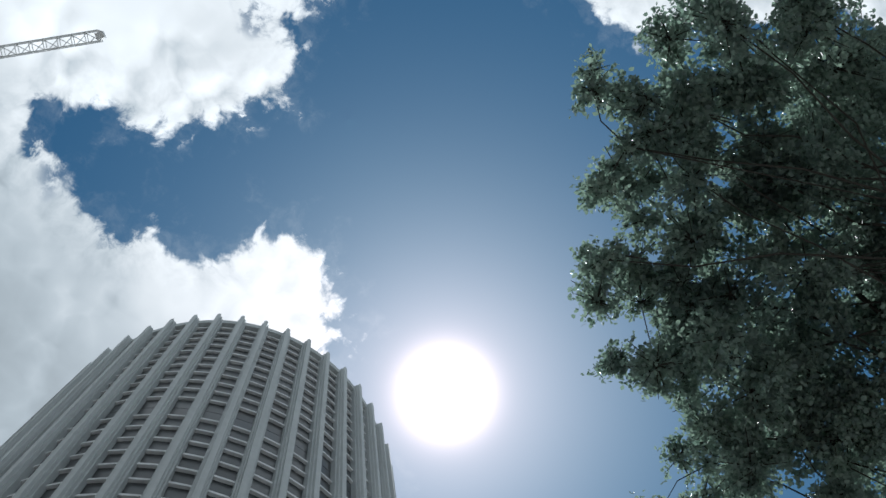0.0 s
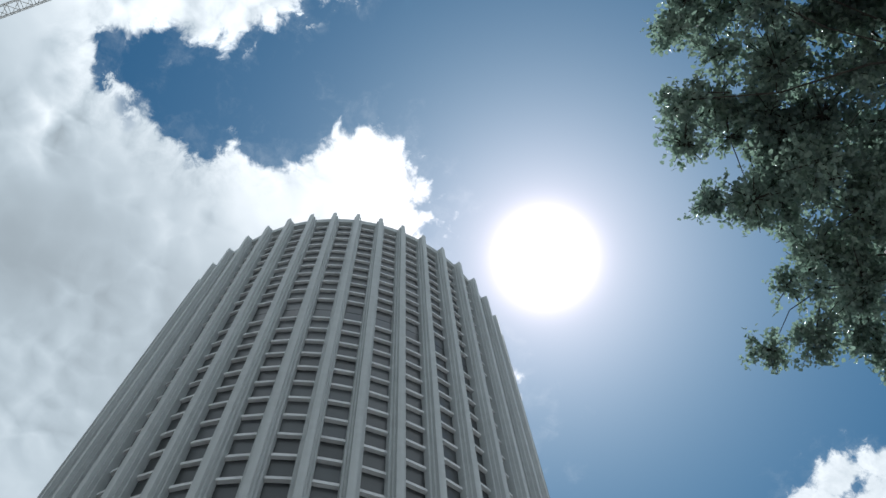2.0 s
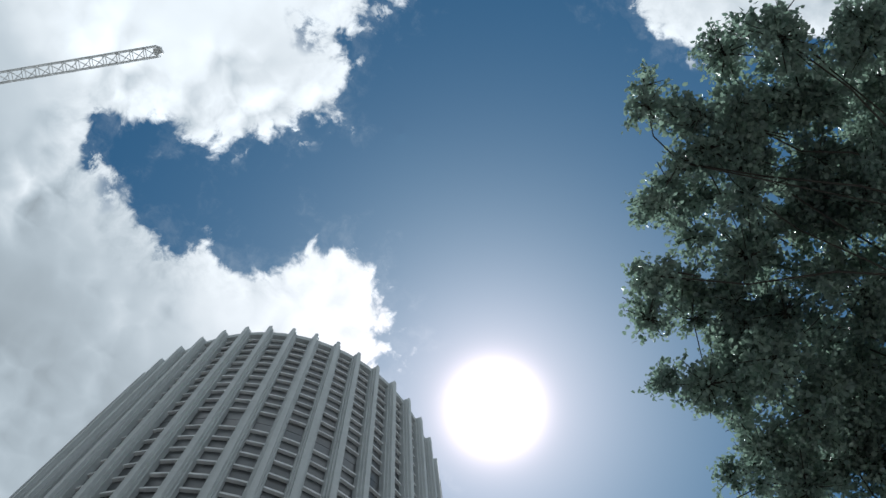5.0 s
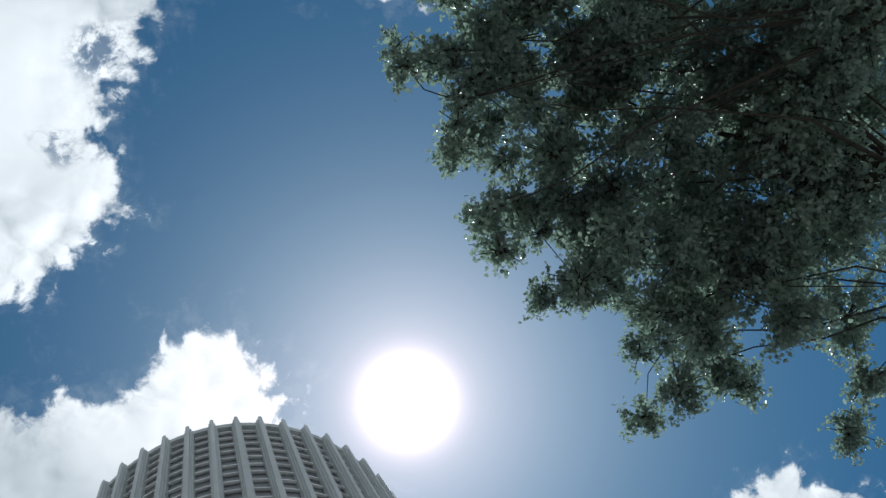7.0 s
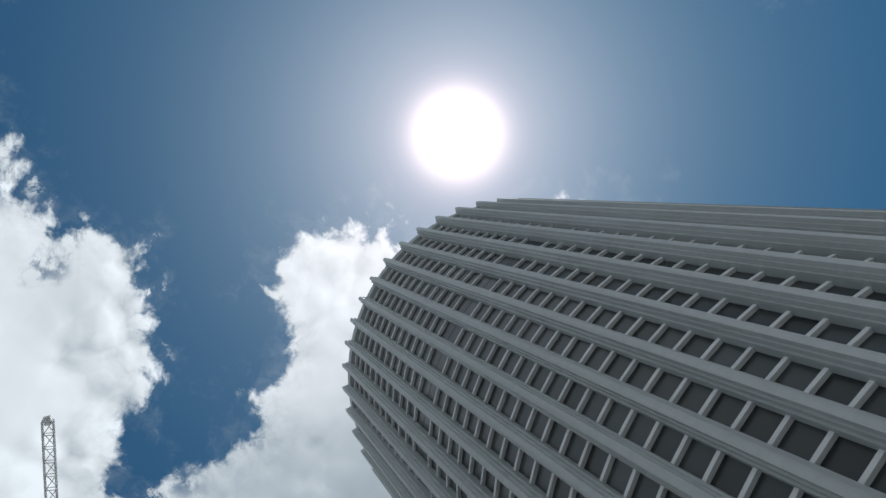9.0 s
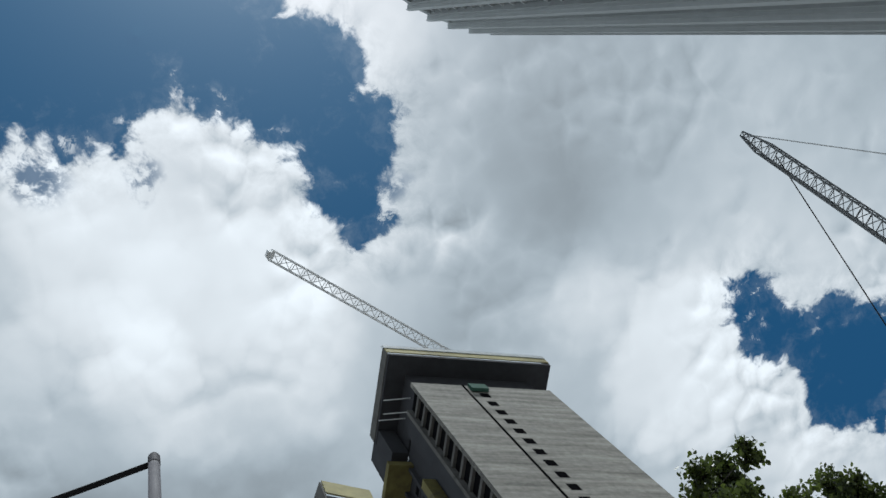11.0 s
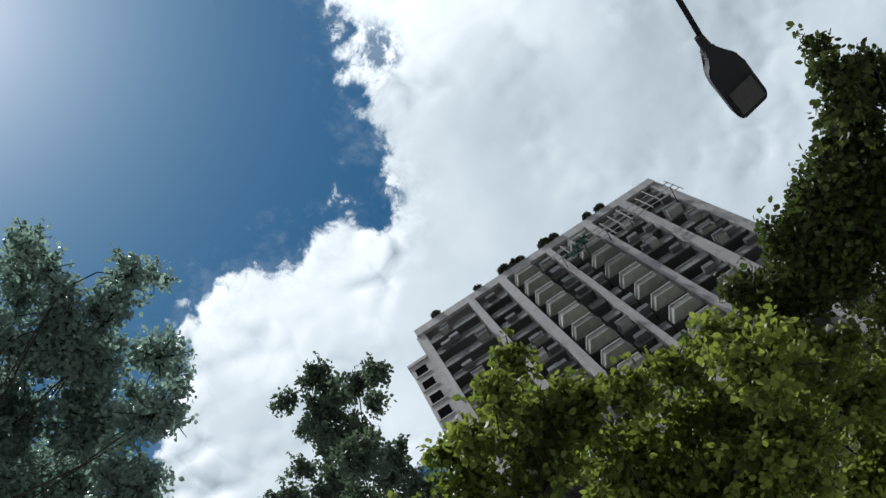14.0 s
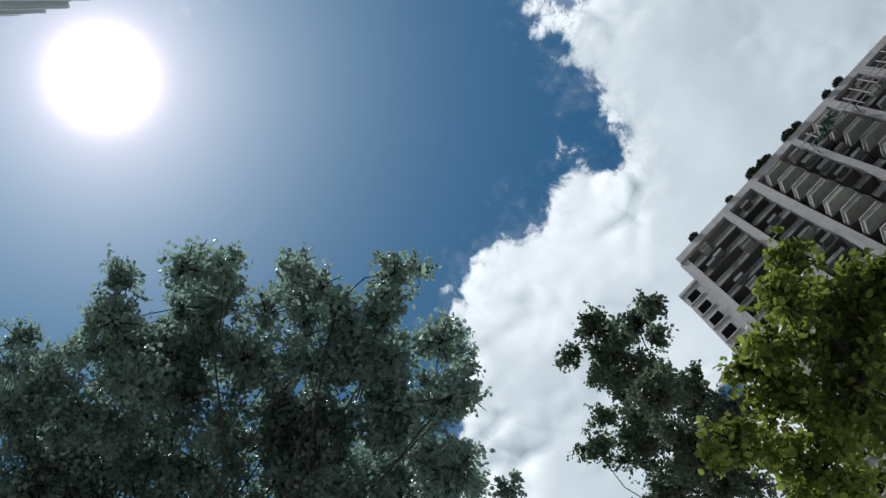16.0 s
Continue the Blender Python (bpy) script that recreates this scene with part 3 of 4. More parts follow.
def make_shell_wing():
    m = frame_at((-70.0, 1.3), (-0.605, 0.796)) @ Matrix.Translation((0, 0, -0.48)) @ Matrix.Scale(1.3, 4)
    wing = thing("concrete_wing", m, "unfinished grey concrete housing wing with rows of small unglazed openings", "building")
    h = 106 + EYE
    part("wall", boxed(0, 5.2, 0, 17.6, 0, h - 2), WING_GREY, wing)
    part("end_wall", boxed(-0.08, 5.2, -0.25, 0.0, 0, h - 2.5), WING_GREY, wing)
    for i in range(9):
        y = -0.7 + i * 2.0
        part("rim_panel", boxed(-0.72 - 0.06 * (i % 3), -0.5, y + 0.03, y + 1.97, h - 2.4, h + 2.0 - 0.15 * (i % 2)), RAW_MID, wing, "grey formwork panel at the roof edge")
    part("rim_waling", boxed(-0.85, -0.5, -0.7, 17.4, h - 2.62, h - 2.42), RAW, wing, "pale timber waling")
    part("roof_rim", boxed(-0.5, 5.4, -0.9, -0.7, h - 1.2, h + 2.0), RIM_YELLOW, wing, "faded yellow formwork boards")
    part("roof_slab", boxed(-0.5, 5.4, -0.7, 17.4, h - 2.2, h - 1.6), RAW_DARK, wing)
    small = mesh_of("small_opening", boxed(-0.03, 0.1, -0.5, 0.5, 0, 1.25), VOID)
    for i in range(5):
        for k in range(22):
            part("small_opening", small, None, wing).matrix_local = pose(0, 1.9 + 3.3 * i, h - 7 - k * 2.8)
    part("hood", boxed(0.9, 1.7, -0.6, -0.25, 88.9, 97.7), PAINT, wing, "pale concrete hood")
    part("hood", boxed(-0.45, 0, 5.4, 6.1, 76.5, 81.5), PAINT, wing, "pale concrete hood")
    for k in range(12):
        part("pour_joint", boxed(-0.03, 0.0, 0.2, 17.5, h - 9.2 - k * 5.6, h - 9.1 - k * 5.6), RAW_DARK, wing)
    # gantry at the far end
    rect = [(-4.3, 23.7), (-0.6, 23.7), (-0.6, 27.0), (-4.3, 27.0)]
    small = [(-3.7, 24.3), (-1.2, 24.3), (-1.2, 26.4), (-3.7, 26.4)]
    part("deck", prism(bmesh.new(), small, h - 18.0, h - 15, rect), YELLOW_CLEAN, wing, "yellow site platform hopper")
    part("hoarding", boxed(-7.0, -3.3, 23.6, 28.2, 0, 86.0), HOARDING, wing, "brown boarded scaffold below the platform")
    part("hoist_shaft", boxed(-3.2, -1.5, 24.5, 26.2, 0, h - 18.0), HOARDING, wing, "brown boarded hoist shaft")
    bm = bmesh.new()
    for y in (23.8, 25.3, 26.9):
        rod(bm, (-4.4, y, h - 17), (-4.4, y, h - 13.6), 0.07, sides=5)
    for z in (h - 13.7, h - 14.5):
        rod(bm, (-4.4, 23.8, z), (-4.4, 26.9, z), 0.06, sides=5)
    part("deck_rail", bm, CRANE_DARK, wing)


make_shell_wing()


# ---- cranes ----
def lattice(bm, a, b, width, bay, chord=0.07, brace=0.04, taper=1.0):
    """A square lattice boom from a to b."""
    a, b = Vector(a), Vector(b)
    turn = (b - a).to_track_quat("Z", "Y").to_matrix()
    length = (b - a).length
    count = max(2, int(length / bay))

    def corner(i, k):
        s = i / count
        w = width / 2 * (1 if s > 0.1 or taper == 1 else taper + (1 - taper) * s / 0.1)
        x, y = ((-w, -w), (w, -w), (w, w), (-w, w))[k % 4]
        return a + turn @ Vector((x, y, s * length))

    for i in range(count):
        for k in range(4):
            rod(bm, corner(i, k), corner(i + 1, k), chord, sides=5)
            rod(bm, corner(i, k), corner(i + 1, k + 1), brace, sides=4)
            rod(bm, corner(i, k), corner(i, k + 1), brace, sides=4)
    return bm


def make_crane_far():
    tip, h = Vector((-0.240, 0.044)), 136.0
    way = (Vector((-0.3969, 0.1701)) - tip).normalized()
    mast = tip * h + way * 44
    crane = thing("tower_crane", pose(mast.x, mast.y, 0), "pale lattice tower crane reaching past the concrete block", "crane")
    part("mast", lattice(bmesh.new(), (0, 0, 0), (0, 0, h + EYE - 1), 2.0, 2.4, 0.12, 0.07), CRANE, crane)
    end = -way * 44
    part("jib", lattice(bmesh.new(), (end.x, end.y, h + EYE), (0, 0, h + EYE), 1.35, 1.7, 0.09, 0.055), CRANE, crane)
    bm = bmesh.new()
    box(bm, -0.45, 0.45, -0.5, 0.5, -0.5, 0.6)
    part("jib_head", bm, CRANE, crane).matrix_local = pose(end.x, end.y, h + EYE, 0, 0, 40)


make_crane_far()


def make_crane_near():
    top = Vector((-0.3053 * 80, 0.5806 * 80, 80 + EYE))
    mid = Vector((-0.5175 * 56, 0.765 * 56, 56 + EYE))
    foot = mid + (mid - top) * 0.55
    crane = thing("luffing_crane", pose(foot.x, foot.y, 0), "grey lattice luffing crane with black hoist rope and hook block", "crane")
    o = Vector((foot.x, foot.y, 0))
    part("jib", lattice(bmesh.new(), top - o, foot - o, 1.15, 1.25, 0.075, 0.045, 0.35), CRANE_DARK, crane)
    part("mast", lattice(bmesh.new(), (0, 0, 0), foot - o, 2.0, 2.2, 0.1, 0.06), CRANE_DARK, crane)
    bm = bmesh.new()
    back = Vector((-0.402 * 62, 0.774 * 62, 62 + EYE))
    rod(bm, top - o, back + (back - top) * 0.8 - o, 0.05, sides=5)
    part("pendant_rope", bm, CRANE, crane)
    bm = bmesh.new()
    a = top.lerp(mid, 0.25)
    b = Vector((-0.6425 * 54, 0.7276 * 54, 54 + EYE))
    rod(bm, a - o, b - o, 0.05, sides=5)
    rod(bm, b - o, Vector((-0.72 * 48, 0.766 * 48, 48 + EYE)) - o, 0.05, sides=5)
    part("hoist_rope", bm, CABLE, crane)
    bm = bmesh.new()
    bmesh.ops.create_icosphere(bm, subdivisions=2, radius=0.42, matrix=Matrix.Translation(b - o) @ Matrix.Diagonal((1, 1, 1.4, 1)))
    c = Vector((-0.695 * 50, 0.753 * 50, 50 + EYE)) - o
    box(bm, c.x - 0.5, c.x + 0.5, c.y - 0.4, c.y + 0.4, c.z - 0.7, c.z + 0.7)
    part("hook_block", bm, CABLE, crane, "black hook block")


make_crane_near()


def make_crane_small():
    h = 82.0
    a = Vector((-0.758 * h, -0.0975 * h, h + EYE))
    b = Vector((-0.723 * h, -0.226 * h, h + EYE))
    crane = thing("derrick_crane", pose(a.x, a.y, 0), "small dark derrick crane on the side of the concrete wing", "crane")
    o = Vector((a.x, a.y, 0))
    part("jib", lattice(bmesh.new(), a - o, b - o, 0.8, 1.1, 0.07, 0.04), CRANE, crane)
    part("post", lattice(bmesh.new(), (0, 0, 0), a - o, 1.2, 1.6, 0.08, 0.05), CRANE_DARK, crane)
    mid = a.lerp(b, 0.62) - o
    turn = (b - a).to_track_quat("X", "Z").to_matrix().to_4x4()
    bm = bmesh.new()
    box(bm, -1.6, 1.0, -0.62, 0.62, -0.7, 0.55)
    box(bm, 1.1, 2.6, -0.5, 0.5, -0.55, 0.5)
    box(bm, -0.8, 0.2, -0.85, -0.62, -0.3, 0.3)
    rod(bm, (-1.2, 0.6, 0), (-0.7, 1.9, 0.3), 0.06, sides=5)
    rod(bm, (-0.3, 0.6, 0), (0.1, 1.5, 0.3), 0.06, sides=5)
    part("winch_house", bm, WINCH, crane, "rusty red winch machinery").matrix_local = Matrix.Translation(mid) @ turn
    bm = bmesh.new()
    for y in (-0.5, 0.5):
        rod(bm, (2.6, y, 0), (4.3, y * 0.9, 0), 0.08, sides=5)
    rod(bm, (3.6, -0.5, 0), (3.6, 0.5, 0), 0.07, sides=5)
    rod(bm, (4.2, -0.6, 0), (4.2, 0.7, 0), 0.09, sides=5)
    part("counter_frame", bm, CRANE_DARK, crane).matrix_local = Matrix.Translation(mid) @ turn
    part("plate", boxed(-0.4, 0.4, -0.86, -0.8, -0.4, 0.4), PAINT, crane).matrix_local = Matrix.Translation(mid) @ turn


make_crane_small()


# ---- the old apartment block ----
def make_apartments():
    h = 82.0 + EYE
    a, b = Vector((0.0564, -0.386)) * 82, Vector((-0.2361, -0.4257)) * 82
    width = (b - a).length
    m = frame_at(a, b - a)
    house = thing("apartment_building", m, "soot-stained pale apartment block with rows of dark recessed balconies", "building")
    storey = 2.85
    levels = 24
    part("wall", boxed(0, width, 1.6, 14, 0, h - 0.5), RECESS, house, "wall behind the balconies, coloured dark for recess shade")
    part("roof", boxed(-0.2, width + 0.2, -0.15, 14.2, h - 0.5, h + 0.1), ROOFING, house)
    part("roof_parapet", boxed(-0.2, width + 0.2, -0.25, 0.05, h - 0.7, h + 0.75), PAINT, house)
    part("side_wall", boxed(width, width + 0.35, 0, 14, 0, h - 0.5), PAINT, house)
    part("side_wall", boxed(-0.35, 0, 0, 14, 0, h - 0.5), PAINT, house)
    # lower stair wing
    part("stair_wing", boxed(-2.1, -0.35, 0.1, 12, 0, h - 5.2), PAINT, house, "pale stair wing with square windows")
    part("stair_roof", boxed(-2.2, -0.35, -0.05, 12.2, h - 5.2, h - 4.7), PAINT, house)
    hole = mesh_of("stair_window", boxed(-0.5, 0.5, -0.03, 0.2, 0, 1.6), VOID)
    hood = mesh_of("stair_sill", boxed(-0.7, 0.7, -0.10, 0.1, -0.20, -0.03), PAINT)
    for k in range(16):
        z = h - 7.6 - k * storey
        part("stair_window", hole, None, house).matrix_local = pose(-1.3, 0.1, z)
        part("stair_sill", hood, None, house).matrix_local = pose(-1.3, 0.1, z)
    # piers
    for s0, s1, proud in ((0.0, 0.02, 0.0), (0.208, 0.234, 0.25), (0.339, 0.369, 0.25), (0.537, 0.558, 0.3), (0.704, 0.731, 0.25), (0.849, 0.878, 0.25), (0.98, 1.0, 0.0)):
        part("pier", boxed(s0 * width, s1 * width, -0.05 - proud, 1.65, 0, h - 0.55), PAINT, house, "pale painted pier")
    bays = ((0.02, 0.205, "plain"), (0.24, 0.335, "plain"), (0.375, 0.478, "bow"), (0.482, 0.535, "plain"), (0.56, 0.592, "plain"), (0.596, 0.70, "bow"), (0.735, 0.845, "plain"), (0.885, 0.98, "plain"))
    rng = random.Random(4)
    crate = mesh_of("cooler", boxed(-0.42, 0.42, -0.45, 0, 0, 0.5), BOX)
    for s0, s1, kind in bays:
        x0, x1 = s0 * width + 0.02, s1 * width - 0.02
        mid, span = (x0 + x1) / 2, x1 - x0
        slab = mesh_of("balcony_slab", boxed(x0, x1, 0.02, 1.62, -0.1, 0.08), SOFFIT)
        if kind == "plain":
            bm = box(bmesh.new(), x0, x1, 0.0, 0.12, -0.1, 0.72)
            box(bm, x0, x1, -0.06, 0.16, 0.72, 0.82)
            wall = mesh_of("balcony_wall", bm, DARK_BALCONY)
            rim = None
        else:
            o = [(x0 + 0.05, 0.0), (x0 + span * 0.2, -0.9), (x1 - span * 0.2, -0.9), (x1 - 0.05, 0.0)]
            i = [(x0 + 0.05, 0.14), (x0 + span * 0.2, -0.77), (x1 - span * 0.2, -0.77), (x1 - 0.05, 0.14)]
            wall = mesh_of("balcony_wall", prism(bmesh.new(), o + i[::-1], 0.0, 0.5), PARAPET)
            grow = [(mid + (x - mid) * 1.03, y - 0.1) for x, y in o]
            rim = mesh_of("balcony_rim", prism(bmesh.new(), grow + [(x, y + 0.05) for x, y in i[::-1]], 0.5, 0.66), PAINT)
            floor = mesh_of("balcony_floor", prism(bmesh.new(), [(x, y - 0.04) for x, y in o], -0.14, 0.0), UNDERSIDE)
        for k in range(levels):
            z = h - 0.5 - (k + 1) * storey
            at = pose(0, 0, z)
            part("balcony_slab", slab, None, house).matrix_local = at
            part("balcony_wall", wall, None, house).matrix_local = at
            if rim:
                part("balcony_rim", rim, None, house).matrix_local = at
                part("balcony_floor", floor, None, house).matrix_local = at
            # windows at the back, laundry boxes and coolers on the front
            glass = boxed(x0 + span * 0.12, x1 - span * rng.uniform(0.12, 0.4), 1.54, 1.62, 0.9, 2.3)
            part("window_pane", glass, FLAT_GLASS, house).matrix_local = at
            for _ in range(rng.choice((0, 1, 1, 2)) if kind == "plain" else 0):
                x = rng.uniform(min(x0 + 0.5, mid), max(x1 - 0.5, mid))
                part("cooler", crate, None, house).matrix_local = pose(x, -0.06, z + rng.uniform(0.1, 0.5))
    # balconies that were boxed in, here and there
    for s0, s1, kind in bays:
        if kind == "bow" or s1 - s0 < 0.05:
            continue
        x0, x1 = s0 * width + 0.1, s1 * width - 0.1
        for k in range(levels):
            if rng.random() > 0.4:
                continue
            z = h - 0.5 - (k + 1) * storey
            w, d, tall = rng.uniform(0.7, 1.3), rng.uniform(0.35, 0.75), rng.uniform(0.6, 1.3)
            x = rng.uniform(x0, max(x0 + 0.05, x1 - w))
            cage = part("cage", boxed(x, min(x + w, x1), -d, 0.0, z + 0.12, z + tall), DARK_BALCONY, house, "enclosed balcony box")
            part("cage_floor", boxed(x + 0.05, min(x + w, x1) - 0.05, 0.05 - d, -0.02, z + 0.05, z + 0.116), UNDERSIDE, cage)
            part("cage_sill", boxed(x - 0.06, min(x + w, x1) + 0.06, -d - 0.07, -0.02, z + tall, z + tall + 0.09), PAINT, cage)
    # pole scaffold with a net
    upright = mesh_of("scaffold_pole", rod(bmesh.new(), (0, 0, -8.0), (0, 0, -4.4), 0.05, sides=5), PAINT)
    ledger = mesh_of("scaffold_ledger", rod(bmesh.new(), (width * 0.52, 0, 0), (width * 0.99, 0, 0), 0.045, sides=5), PAINT)
    tie = mesh_of("scaffold_tie", rod(bmesh.new(), (0, -1.4, 0), (0, 0.1, 0), 0.04, sides=5), STEEL)
    for k in range(13):
        part("scaffold_pole", upright, None, house).matrix_local = pose(width * 0.53 + k * 0.92, -1.4, h + rng.uniform(-0.5, 0.5))
    for k in range(3):
        part("scaffold_ledger", ledger, None, house).matrix_local = pose(0, -1.4, h - 7.7 + k * 1.15)
    for k in range(6):
        part("scaffold_tie", tie, None, house).matrix_local = pose(width * 0.54 + k * 2.1, 0, h - 6.5)
    for left, low, wide_m, tall in ((0.545, 8.3, 1.3, 1.5), (0.585, 7.4, 1.1, 1.3), (0.61, 6.5, 0.9, 1.0)):
        bm = bmesh.new()
        grid = [[bm.verts.new((width * left + wide_m * i / 6, -1.5 - 0.16 * math.sin(i * 1.9 + j) - 0.3 * (1 - j / 5), h - low + tall * j / 5 - 0.12 * (i % 3))) for j in range(6)] for i in range(7)]
        for i in range(6):
            for j in range(5):
                bm.faces.new((grid[i][j], grid[i + 1][j], grid[i + 1][j + 1], grid[i][j + 1]))
        bmesh.ops.solidify(bm, geom=bm.faces[:], thickness=0.02)
        part("net", bm, NETTING, house, "green scaffold net")
    # aerials
    bm = bmesh.new()
    for k in range(6):
        x = width - 0.4 - k * 0.35 if k < 3 else width + 0.2
        y = 0 if k < 3 else 1.5 * (k - 2)
        rod(bm, (x, y, h), (x - 0.2, y, h + rng.uniform(1.2, 2.4)), 0.03, sides=4)
    part("aerial", bm, CRANE_DARK, house)
    return m, width, h


APT, APT_W, APT_H = make_apartments()



def leaves(bm_name, points, size, material, rng):
    """One mesh of folded oval leaves that grow from the points."""
    count = len(points)
    d = rng.normal(size=(count, 3))
    d[:, 2] -= 0.35
    d /= np.linalg.norm(d, axis=1, keepdims=True)
    s = np.cross(d, rng.normal(size=(count, 3)))
    s /= np.linalg.norm(s, axis=1, keepdims=True)
    n = np.cross(d, s)
    long = size * rng.uniform(0.65, 1.25, (count, 1))
    wide = long * rng.uniform(0.31, 0.42, (count, 1))
    fold = wide * rng.uniform(0.05, 0.35, (count, 1))
    side, bulge = s * wide, n * fold
    shape = np.stack([points, points + d * long * 0.3 + side * 0.9 + bulge, points + d * long * 0.68 + side * 0.85 + bulge, points + d * long,
                      points + d * long * 0.68 - side * 0.85 + bulge, points + d * long * 0.3 - side * 0.9 + bulge], 1).reshape(-1, 3)
    data = bpy.data.meshes.new(bm_name)
    data.vertices.add(count * 6)
    data.vertices.foreach_set("co", shape.ravel())
    idx = np.arange(count)[:, None] * 6 + np.array([[0, 1, 2, 3, 0, 3, 4, 5]])
    data.loops.add(count * 8)
    data.loops.foreach_set("vertex_index", idx.ravel())
    data.polygons.add(count * 2)
    data.polygons.foreach_set("loop_start", np.arange(count * 2) * 4)
    data.update(calc_edges=True)
    data.materials.append(material)
    return data


def make_shrubs():
    rng = np.random.default_rng(5)
    for s, size in ((0.09, 0.65), (0.27, 0.45), (0.385, 0.85), (0.43, 0.75), (0.455, 0.6), (0.56, 0.9), (0.60, 0.7), (0.745, 0.6), (0.80, 0.7)):
        at = APT @ Matrix.Translation((s * APT_W, -0.1, APT_H + 0.75))
        shrub = thing("potted_shrub", at, "dark leafy shrub in a pot on the roof edge", "plant", "roof shrubs")
        pot = bmesh.new()
        rod(pot, (0, 0, 0), (0, 0, 0.35), 0.16, 0.22, 10)
        part("pot", pot, PARAPET, shrub)
        stem = bmesh.new()
        for k in range(5):
            rod(stem, (0, 0, 0.3), (0.3 * size * math.cos(k * 1.3), 0.3 * size * math.sin(k * 1.3), 0.4 + 0.4 * size), 0.02, 0.008, 4)
        part("stem", stem, BARK, shrub)
        pts = rng.uniform(-1, 1, size=(int(2600 * size), 3))
        pts = pts[(np.abs(pts) ** 2.6).sum(1) < rng.uniform(0.75, 1.15, len(pts))] * (0.62 * size, 0.5 * size, 0.42 * size) + (0, -0.1, 0.15 + 0.4 * size)
        tagged(part("foliage", leaves("foliage", pts, 0.2, LEAF_SHRUB, rng), LEAF_SHRUB, shrub), kind="stuff")


make_shrubs()

# ---- street lamp ----
def make_lamp():
    x, y, top = -0.24 - 0.384 * 7.0, -0.127 * 7.0, 7.0 + EYE
    lamp = thing("street_lamp", pose(x, y, 0), "grey steel street lamp with a dark lantern on thin arm", "street lamp")
    bm = bmesh.new()
    tube(bm, [(0.022, -0.061, 0), (0.022, -0.061, 1.2), (0.022, -0.061, 1.25), (0, 0, top)], [0.09, 0.09, 0.066, 0.040], 20)
    part("column", bm, STEEL, lamp, "galvanised steel column", True)
    bm = bmesh.new()
    rod(bm, (0, 0, top - 0.09), (0, 0, top + 0.03), 0.043, 0.043, 20)
    rod(bm, (0, 0, top + 0.03), (0, 0, top + 0.07), 0.043, 0.03, 20)
    part("cap", bm, STEEL, lamp, "steel collar and cap")
    end = Vector((0.06, -1.53, top - 0.02))
    bm = bmesh.new()
    tube(bm, [(0, 0, top - 0.06), (0.0, -0.4, top - 0.02), end], [0.022, 0.022, 0.022], 10)
    part("arm", bm, CABLE, lamp, "thin black bracket arm", True)
    # lantern, seen from below: shouldered plan, rounded far end
    plan = [(px * 0.9, py) for px, py in [(-0.045, 0.02), (0.045, 0.02), (0.06, -0.06), (0.15, -0.15), (0.165, -0.25), (0.165, -0.55), (0.13, -0.60), (-0.13, -0.60), (-0.165, -0.55), (-0.165, -0.25), (-0.15, -0.15), (-0.06, -0.06)]]
    shell = prism(bmesh.new(), plan, -0.05, 0.09, [(px * 0.8, py * 0.95 - 0.01) for px, py in plan])
    bmesh.ops.bevel(shell, geom=[e for e in shell.edges], offset=0.012, segments=2, affect="EDGES")
    at = pose(end.x, end.y, end.z, 0, 0, -4)
    lantern = part("lantern", shell, LANTERN, lamp, "dark cast lantern housing")
    lantern.matrix_local = at
    bm = boxed(-0.11, 0.11, -0.56, -0.36, -0.062, -0.045)
    part("lens", bm, LENS, lantern, "dusty rectangular lens")
    bm = rod(bmesh.new(), (0, 0.12, 0.0), (0, -0.02, 0.0), 0.034, 0.045, 12)
    part("socket", bm, LANTERN, lantern)


make_lamp()


